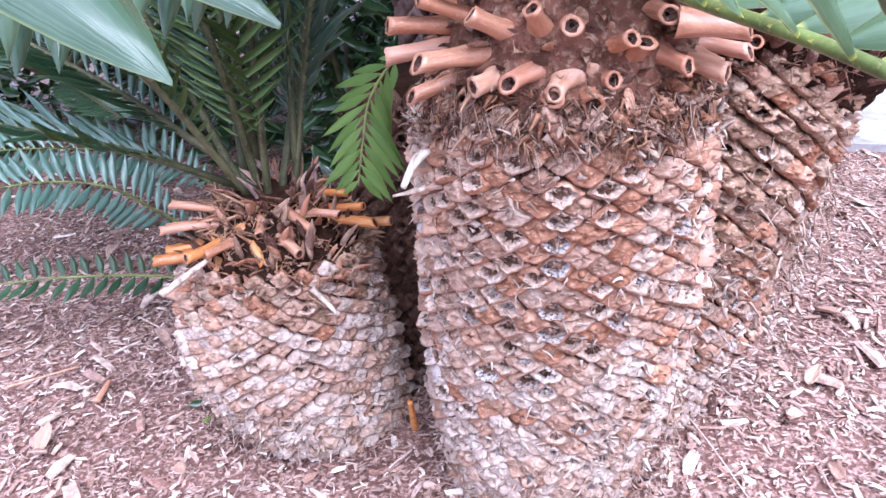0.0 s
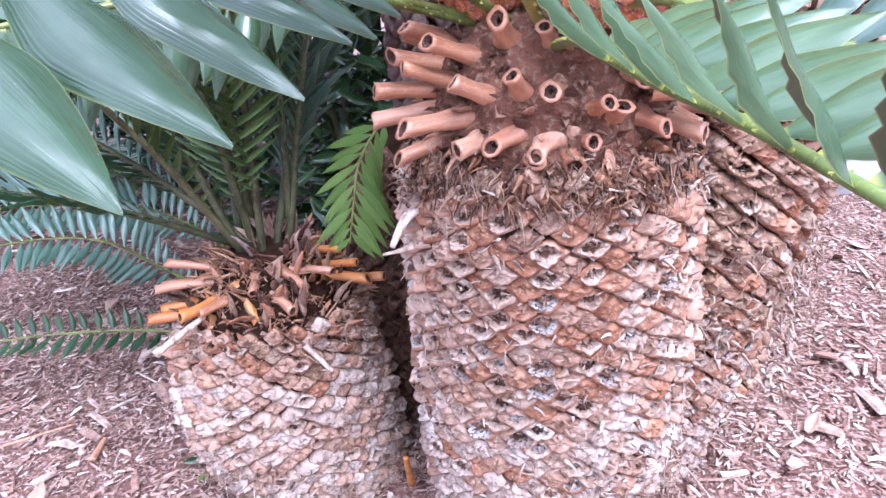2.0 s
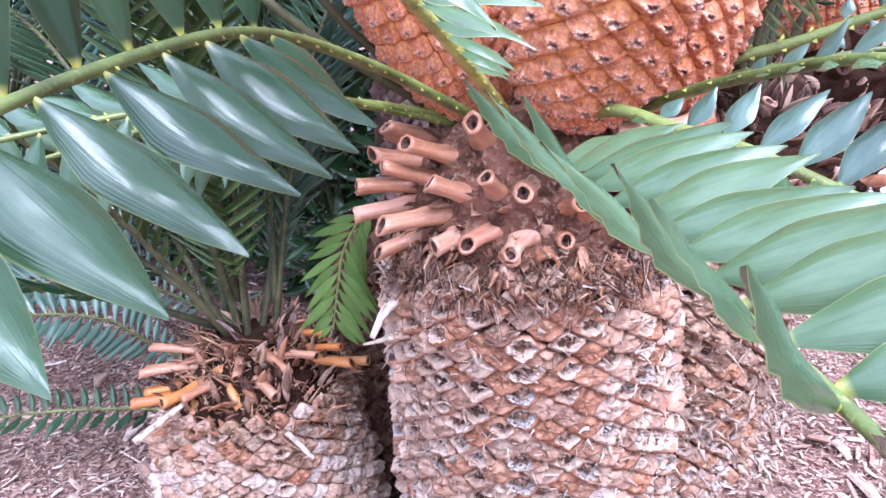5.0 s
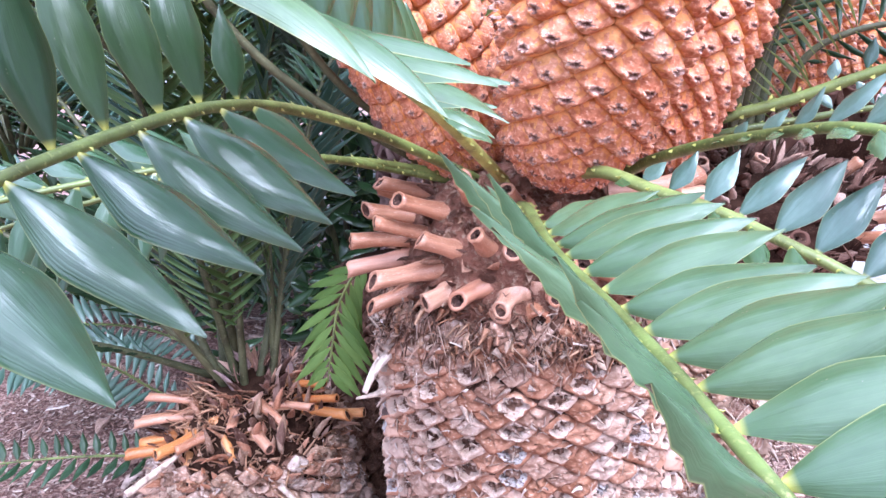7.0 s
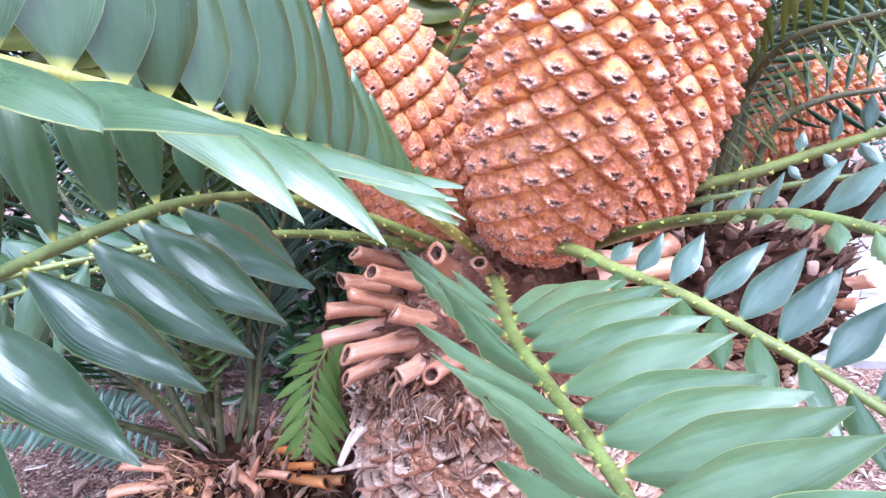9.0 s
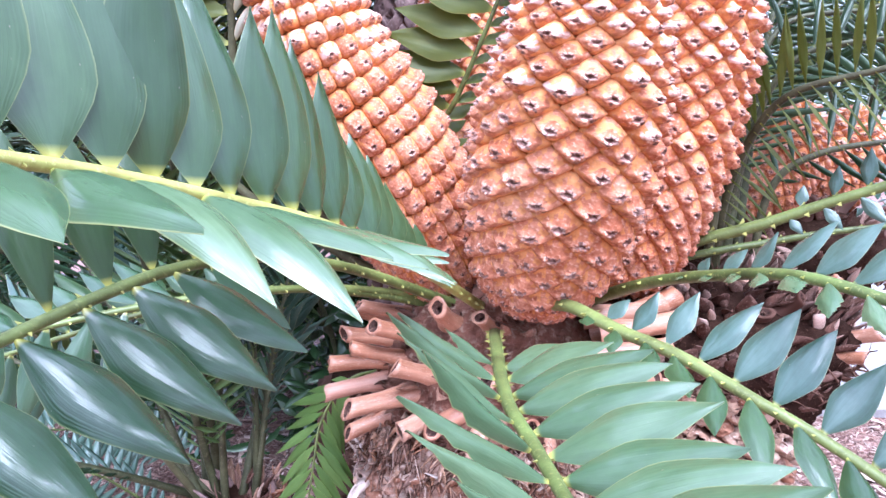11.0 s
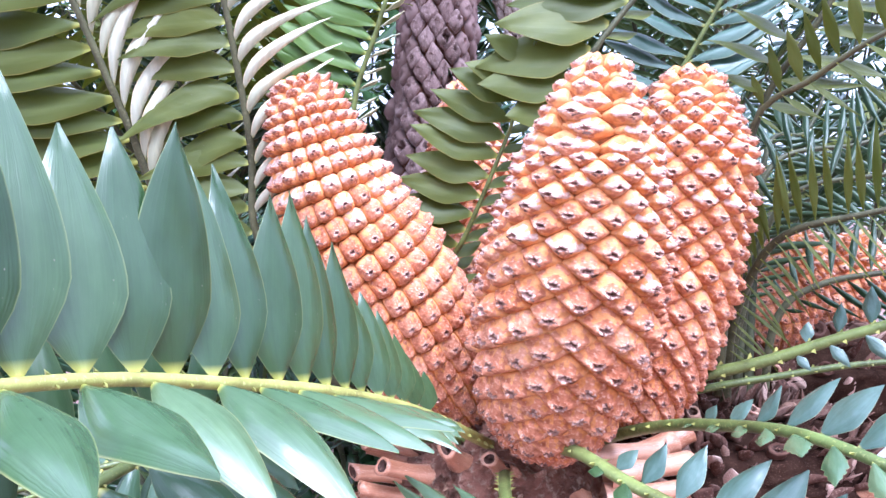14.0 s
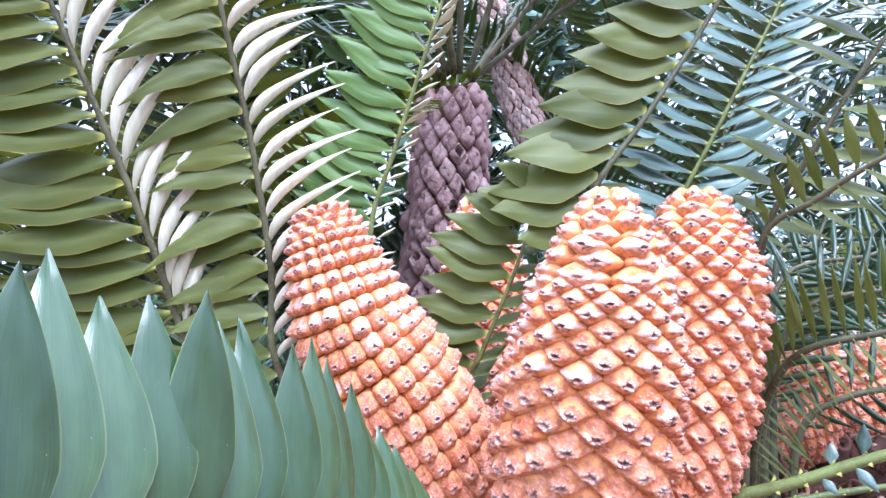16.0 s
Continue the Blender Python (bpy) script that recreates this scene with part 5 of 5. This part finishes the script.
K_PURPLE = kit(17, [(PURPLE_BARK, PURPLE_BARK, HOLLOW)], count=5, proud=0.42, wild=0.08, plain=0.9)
far_cycad([(-0.03, 0.0, 1.55, 0.105), (0.9, 0.02, 1.52, 0.095), (1.3, 0.06, 1.51, 0.09), (1.72, 0.12, 1.51, 0.075)], (0.13, 1.52, 1.76), 14, 201, "blue", "tall cycad with a purplish brown scaly trunk", rise=(0.3, 1.0), kit_used=K_PURPLE, across=12, pitch=0.034)
K_PINK = kit(18, [(BARK_GREY, BARK_GREY, SCAR_DARK)], count=4, proud=0.42, wild=0.08, plain=0.9)
far_cycad([(1.50, 0.36, 1.75, 0.045), (1.75, 0.30, 1.75, 0.05), (2.1, 0.24, 1.75, 0.05)], (0.23, 1.75, 2.12), 0, 202, "blue", "pale scaly stem leaning among the fronds", kit_used=K_PINK, across=12)
bgc = far_cycad(None, (0.14, 1.22, 0.95), 0, 203, "blue", "cycad with orange cones behind the front plant")
cone(bgc, [(0.16, 1.24, 1.0), (0.15, 1.23, 1.2), (0.142, 1.22, 1.40)], [(0.0, 0.04), (0.2, 0.075), (0.6, 0.075), (0.85, 0.05), (1.0, 0.012)], 15, 45, "distant orange cone", limit=100)
far_cycad(None, (-1.35, 2.35, 0.45), 16, 205, "blue", "low cycad with blue-green fronds spreading over the mulch", reach=(0.5, 0.9), rise=(-0.05, 0.5), leaf=(0.10, 0.018))
far_cycad(None, (-0.5, 1.95, 0.75), 18, 206, "dark", "dark green cycad behind the small plant", reach=(0.6, 1.0), rise=(0.2, 1.1), leaf=(0.15, 0.018))
far_cycad(None, (-1.5, 2.4, 0.8), 16, 207, "dark", "dark green cycad farther back", reach=(0.7, 1.1), rise=(0.2, 1.2), leaf=(0.15, 0.02))
far_cycad(None, (0.75, 2.1, 1.2), 16, 208, "blue", "blue-green cycad farther back", reach=(0.6, 1.0), rise=(0.2, 1.1), leaf=(0.15, 0.018))
far_cycad(None, (1.6, 2.6, 0.9), 12, 209, "blue", "blue-green cycad beside the path", reach=(0.6, 1.0), rise=(0.1, 1.0), leaf=(0.15, 0.018))
fern = thing("cycad", "low feathery frond of a young cycad near the ground", "cycad", at=(0, 0, 0))
frond(fern, [(-0.55, 1.52, 0.0), (-0.70, 1.47, 0.10), (-0.95, 1.40, 0.155), (-1.30, 1.33, 0.16)], (0.0, -0.6, 0.8), {1: (0.06, 0.018, 72, 10, 0, "dark"), -1: (0.085, 0.022, 72, 35, 0, "blue")}, radius=0.004, spacing=0.030, span=(0.15, 1.0), seed=301, spines=False)

frond(fern, [(-0.60, 1.76, 0.0), (-0.788, 1.70, 0.166), (-0.895, 1.65, 0.281), (-1.023, 1.60, 0.327), (-1.16, 1.50, 0.345), (-1.40, 1.40, 0.33)], (0.0, -0.6, 0.8), {1: (0.11, 0.022, 70, 10, 0, "sky"), -1: (0.11, 0.022, 70, 15, 0, "sky")}, radius=0.004, spacing=0.024, span=(0.2, 1.0), seed=302, spines=False)
frond(fern, [(-0.62, 1.95, 0.0), (-0.75, 1.93, 0.18), (-0.90, 1.90, 0.285), (-1.07, 1.80, 0.35), (-1.23, 1.70, 0.385), (-1.50, 1.60, 0.40)], (0.0, -0.6, 0.8), {1: (0.12, 0.022, 70, 10, 0, "sky"), -1: (0.12, 0.022, 70, 15, 0, "sky")}, radius=0.004, spacing=0.024, span=(0.2, 1.0), seed=303, spines=False)


def shrub(x, y, z0, z1, r, n, seed, label, mats="dark"):
    """A loose bush: bent stems and hundreds of small leaves with gaps between."""
    rng = random.Random(seed)
    base = thing("shrub", label, "shrub", at=(0, 0, 0), group="shrubs along the back")
    for k in range(7):
        a = rng.uniform(0, 6.28)
        q = rng.uniform(0.3, 0.9) * r
        part("branch", tube("branch", [(x, y, -0.02), (x + q * 0.3 * math.cos(a), y + q * 0.3 * math.sin(a), z1 * 0.4), (x + q * math.cos(a), y + q * math.sin(a), z1 * rng.uniform(0.7, 0.98))], lambda t: 0.018 * (1 - 0.8 * t), [STALK_DARK], 10, 6), base)
    meshes = leaflet_set(mats)
    got = []
    while len(got) < n:
        p = Vector((rng.gauss(0, 0.5), rng.gauss(0, 0.5), rng.uniform(0, 1)))
        c = noise.noise(Vector((p.x * 2.5 + seed, p.y * 2.5, p.z * 4)))
        if c < -0.12:
            continue
        d = Vector((rng.uniform(-1, 1), rng.uniform(-1, 1), rng.uniform(-0.7, 0.7)))
        L = rng.uniform(0.07, 0.14) + 0.03 * p.z * z1
        got.append((rng.choice(meshes), frame_of((x + p.x * r, y + p.y * r * 0.7, z0 + p.z * (z1 - z0)), d, (rng.uniform(-0.6, 0.6), rng.uniform(-1, 0.2), 1), L * 0.36, L, L)))
    tagged(part("leaves", stuff_of("leaves", got, list(meshes[0].materials)), base), kind="stuff")


for k, (x, y, z1, r, n) in enumerate([(-2.6, 3.3, 3.6, 0.8, 2900), (-1.5, 3.5, 3.7, 0.8, 3100), (-0.5, 3.4, 3.6, 0.8, 3100), (0.5, 3.9, 3.6, 0.9, 2500), (1.6, 5.3, 4.4, 1.1, 2400), (2.9, 5.4, 4.2, 1.1, 2200), (4.2, 5.0, 4.0, 1.1, 1600), (-3.6, 2.6, 3.0, 0.8, 1800)]):
    shrub(x, y, 0.05, z1, r, n, 400 + k, "leafy green shrub behind the cycads", "green" if x < 0 else "sky")

for k, (x, y, z1, r, n) in enumerate([(-1.2, 3.0, 1.5, 0.5, 1100), (-0.35, 2.45, 1.2, 0.5, 1100), (0.35, 2.6, 1.1, 0.45, 800), (-2.1, 3.0, 1.6, 0.6, 1000)]):
    shrub(x, y, 0.02, z1, r, n, 430 + k, "low dark green shrub filling the shade behind", "green")
far_cycad(None, (-0.55, 1.75, 1.15), 14, 211, "olive", "cycad with olive green fronds behind the cones", reach=(0.6, 1.0), rise=(0.2, 1.0), leaf=(0.14, 0.022))
# Added trunk with shade-dark bark, so the gap between the plants stays black.
K_SHADE = kit(19, [(BARK_SHADE, BARK_SHADE, HOLLOW)], count=4, proud=0.4, wild=0.12)
shaded = thing("cycad", "added dark trunk for the deep shade between the two front plants", "cycad")
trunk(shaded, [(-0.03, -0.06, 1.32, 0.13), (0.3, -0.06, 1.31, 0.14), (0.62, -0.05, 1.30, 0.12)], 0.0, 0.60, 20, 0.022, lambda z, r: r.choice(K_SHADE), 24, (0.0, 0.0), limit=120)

# ---- loose fibres, dry scraps and litter ----
def skirt(plant, centre, z0, z1, r0, r1, n, seed, label, down=0.6, lo=0.02, hi=0.06, w=0.0016, span=(150, 390), mat=None):
    rng = random.Random(seed)
    spots = []
    for _ in range(n):
        a = radians(rng.uniform(*span))
        t = rng.random()
        r = r0 + (r1 - r0) * t + rng.uniform(0.0, 0.012)
        out = Vector((math.cos(a), math.sin(a), 0))
        tang = Vector((-out.y, out.x, 0))
        spots.append(((centre[0] + out.x * r, centre[1] + out.y * r, z0 + (z1 - z0) * t), out * 0.35 + tang * rng.gauss(0, 0.7) + Vector((0, 0, rng.gauss(-down, 0.5)))))
    tagged(part("fibres", strip_bits("fibres", spots, rng, [mat or FIBRE], lo, hi, w), plant, label=label), kind="stuff")


skirt(main, (0.166, 0.90), 0.660, 0.715, 0.190, 0.176, 420, 501, "frayed brown fibres hanging below the crown", down=0.9, lo=0.012, hi=0.042, w=0.0011)
skirt(main, (0.166, 0.90), 0.655, 0.712, 0.192, 0.176, 500, 509, "short dark fibres below the crown", down=0.4, lo=0.008, hi=0.025, w=0.0016, mat=FIBRE_DARK)
skirt(main, (0.168, 0.922), 0.03, 0.66, 0.203, 0.203, 1500, 502, "short frayed fibres between the leaf bases", down=0.0, lo=0.005, hi=0.016, w=0.0016)
skirt(main, (0.168, 0.918), 0.04, 0.68, 0.196, 0.206, 1300, 521, "curled papery flakes on the old leaf bases", down=-0.1, lo=0.008, hi=0.022, w=0.0034, mat=FLAKE)
skirt(main, (0.166, 0.90), 0.655, 0.715, 0.192, 0.176, 200, 524, "torn papery scraps below the crown", down=0.8, lo=0.010, hi=0.024, w=0.0036, mat=FIBRE_RED)
skirt(second, (0.42, 1.04), 0.12, 0.72, 0.165, 0.176, 900, 522, "curled papery flakes on the old leaf bases", down=-0.1, lo=0.008, hi=0.026, w=0.0036, mat=FLAKE)
skirt(small, (-0.312, 1.08), 0.04, 0.39, 0.188, 0.158, 900, 523, "curled papery flakes on the old leaf bases", down=-0.1, lo=0.008, hi=0.022, w=0.0034, mat=FLAKE)
skirt(main, (0.168, 0.895), 0.715, 0.865, 0.168, 0.09, 500, 507, "short reddish fuzz over the crown", down=-0.1, lo=0.004, hi=0.014, w=0.0012, mat=FIBRE_DARK)
skirt(second, (0.44, 1.03), 0.35, 0.72, 0.168, 0.172, 600, 503, "ragged dry fibres", down=0.2, lo=0.01, hi=0.035, w=0.0016)
skirt(second, (0.49, 1.03), 0.70, 0.835, 0.205, 0.03, 1800, 506, "dark ragged fibres and needles over the crown", down=-0.3, lo=0.01, hi=0.045, w=0.0018, span=(120, 420), mat=FIBRE_DARK)
skirt(small, (-0.305, 1.07), 0.36, 0.49, 0.150, 0.06, 700, 504, "ragged reddish fibres round the crown", down=-0.3, lo=0.015, hi=0.05, w=0.003, mat=FIBRE_RED)
skirt(small, (-0.305, 1.08), 0.03, 0.37, 0.176, 0.160, 1100, 505, "short frayed fibres between the leaf bases", down=0.0, lo=0.006, hi=0.022, w=0.0022)


def scrap_mesh(rng, mats):
    """A curled dry bract: a pointed shell, bent along and across."""
    n, m = 6, 4
    vs, fs = [], []
    curl, cup = rng.uniform(-0.5, 0.5), rng.uniform(0.2, 0.9)
    for skin in (0, 1):
        for i in range(n + 1):
            t = i / n
            w = 0.28 * math.sin(math.pi * min(0.97, t * 0.75 + 0.22)) * (1 + rng.uniform(-0.12, 0.12))
            for k in range(m + 1):
                u = k / m * 2 - 1
                vs.append((u * w, t, curl * t * t + cup * w * u * u - skin * 0.03))
    h = (n + 1) * (m + 1)
    for i in range(n):
        for k in range(m):
            a = i * (m + 1) + k
            fs += [(a, a + 1, a + m + 2, a + m + 1), (a + h, a + h + m + 1, a + h + m + 2, a + h + 1)]
        for k in (0, m):
            a = i * (m + 1) + k
            f = (a, a + m + 1, a + m + 1 + h, a + h)
            fs.append(f if k == 0 else f[::-1])
    return mesh_of("dry_bract", vs, fs, mats)


def bracts(plant, centre, rings, n, seed, size, mats, rise=(0.2, 1.2), span=(0, 360), slim=1.0):
    rng = random.Random(seed)
    kinds = [scrap_mesh(rng, [m]) for m in mats for _ in range(3)]
    spans = list(zip(rings, rings[1:]))
    weights = [math.hypot(b[0] - a[0], b[1] - a[1]) * (a[1] + b[1]) for a, b in spans]
    for _ in range(n):
        a = radians(rng.uniform(*span))
        lo, hi = rng.choices(spans, weights)[0]
        z = lo[0] + (hi[0] - lo[0]) * rng.random()
        r = lerp_rows(rings, z)[0] - 0.004
        out = Vector((math.cos(a), math.sin(a), 0))
        d = out * rng.uniform(0.3, 1.0) + Vector((0, 0, rng.uniform(*rise))) + Vector((-out.y, out.x, 0)) * rng.gauss(0, 0.4)
        L = rng.uniform(*size)
        part("dry_bract", rng.choice(kinds), plant, frame_of((centre[0] + out.x * r, centre[1] + out.y * r, z), d, out * -1 + Vector((0, 0, 0.3)), L * rng.uniform(0.7, 1.3) * slim, L, L))


bracts(small, (-0.305, 1.07), CROWN_B, 190, 511, (0.025, 0.055), [BARK_RED, SCALE_DARK, STUB_TAN, BARK_DARK], rise=(0.5, 1.8), slim=0.5)
bracts(small, (-0.275, 1.055), [(0.45, 0.07), (0.485, 0.055), (0.51, 0.03)], 26, 516, (0.03, 0.05), [PURPLE_BARK, SCALE_DARK, DRY_LEAF], rise=(0.6, 1.8), slim=0.45)
bracts(small, (-0.308, 1.075), [(0.32, 0.168), (0.37, 0.155), (0.42, 0.140)], 140, 517, (0.012, 0.03), [BARK_TAN, SCALE_DARK, DRY_LEAF, BARK_DARK], rise=(-0.2, 1.2), span=(160, 400), slim=0.8)
skirt(third, (0.66, 1.27), 0.75, 0.905, 0.22, 0.03, 900, 508, "dark ragged fibres and needles over the crown", down=-0.3, lo=0.01, hi=0.045, w=0.0018, span=(120, 420), mat=FIBRE_DARK)
bracts(second, (0.49, 1.03), CROWN_C, 560, 512, (0.018, 0.045), [SCALE_DARK, SCALE_DARK, SCALE_DARK, DRY_LEAF], span=(120, 420))
bracts(main, (0.168, 0.895), [(0.655, 0.19), (0.70, 0.177), (0.73, 0.17)], 130, 513, (0.010, 0.030), [BARK_RED, SCALE_DARK, BARK_DARK], rise=(-0.6, 0.3), span=(160, 390))
bracts(third, (0.66, 1.27), CROWN_D, 300, 515, (0.02, 0.05), [SCALE_DARK, SCALE_DARK, DRY_LEAF], span=(150, 400))
bracts(main, (0.168, 0.895), CROWN_A[1:], 260, 514, (0.010, 0.028), [BARK_RED, SCALE_DARK, WOOL, BARK_DARK], rise=(0.0, 0.8), span=(160, 390))


def stick(name, a, b, r, mat, label, sag=0.0, cat="stick"):
    a, b = Vector(a), Vector(b)
    mid = (a + b) * 0.5 + Vector((0, 0, sag))
    return tagged(new(name, tube(name, [a, mid, b], lambda t: r * (1 - 0.35 * t), [mat], 10, 8, 0.7)), label, cat)


def fallen_leaf(x, y, yaw, L, W, style, label):
    ob = new("fallen_leaf", leaflet_set(style)[2])
    ob.matrix_basis = frame_of((x, y, height(x, y) + 0.016), (math.cos(yaw), math.sin(yaw), 0.05), (0.1, -0.2, 1), W, L, L)
    return tagged(ob, label, "leaf")


stick("twig", (-0.442, 0.865, 0.405), (-0.385, 0.94, 0.425), 0.0075, STUB_PALE, "bleached dry stalk lying on the small trunk")
stick("twig", (-0.225, 0.918, 0.372), (-0.185, 0.905, 0.328), 0.006, STUB_PALE, "pale split stalk resting on the leaf bases")
stick("twig", (-0.765, 1.10, 0.016), (-0.765, 1.165, 0.020), 0.008, STUB_TAN, "short cut brown stalk lying on the mulch")
stick("twig", (-0.088, 0.985, 0.005), (-0.09, 0.955, 0.10), 0.008, STUB_ORANGE, "orange dry stalk leaning between the trunks")
stick("twig", (0.19, 0.775, 0.015), (0.275, 0.80, 0.018), 0.008, STUB_TAN, "tan cut stalk lying at the trunk's foot")
stick("straw", (0.41, 1.05, 0.02), (0.47, 0.74, 0.02), 0.0016, STUB_PALE, "long thin straw on the mulch", 0.01, "straw")
stick("straw", (-0.99, 1.16, 0.02), (-0.86, 1.22, 0.022), 0.004, STUB_TAN, "thin brown stick on the mulch")
stick("straw", (-0.80, 1.42, 0.02), (-0.68, 1.33, 0.022), 0.003, STUB_PALE, "thin pale stick on the mulch")
fallen_leaf(-0.565, 1.08, 0.3, 0.035, 0.018, "green", "small dark green leaf lying on the mulch")
fallen_leaf(-0.515, 1.02, 1.1, 0.045, 0.013, "fresh", "small yellow-green leaf lying on the mulch")
part("torn_stalk", tube("torn_stalk", [(-0.01, 0.835, 0.628), (-0.032, 0.815, 0.620), (-0.046, 0.805, 0.600), (-0.054, 0.80, 0.585)], lambda t: 0.006 + 0.006 * (1 - t), [STUB_PALE], 12, 8, 0.5), main, label="pale torn stalk hanging from the trunk")
part("torn_stalk", tube("torn_stalk", [(-0.02, 0.83, 0.575), (-0.04, 0.82, 0.572), (-0.07, 0.825, 0.564)], lambda t: 0.009 - 0.006 * t, [STUB_PALE], 12, 8, 0.5), main)
rl = random.Random(520)
for k in range(26):
    x, y = rl.uniform(-1.1, 1.2), rl.uniform(0.75, 1.9)
    ob = new("dry_leaf", scrap_mesh(rl, [DRY_LEAF]))
    L = rl.uniform(0.03, 0.06)
    ob.matrix_basis = frame_of((x, y, height(x, y) + 0.014), (rl.uniform(-1, 1), rl.uniform(-1, 1), 0.1), (rl.uniform(-0.4, 0.4), rl.uniform(-0.4, 0.4), 1), L, L, L)
    tagged(ob, "curled brown dry leaf on the mulch", "leaf", group="dry leaves on the mulch")
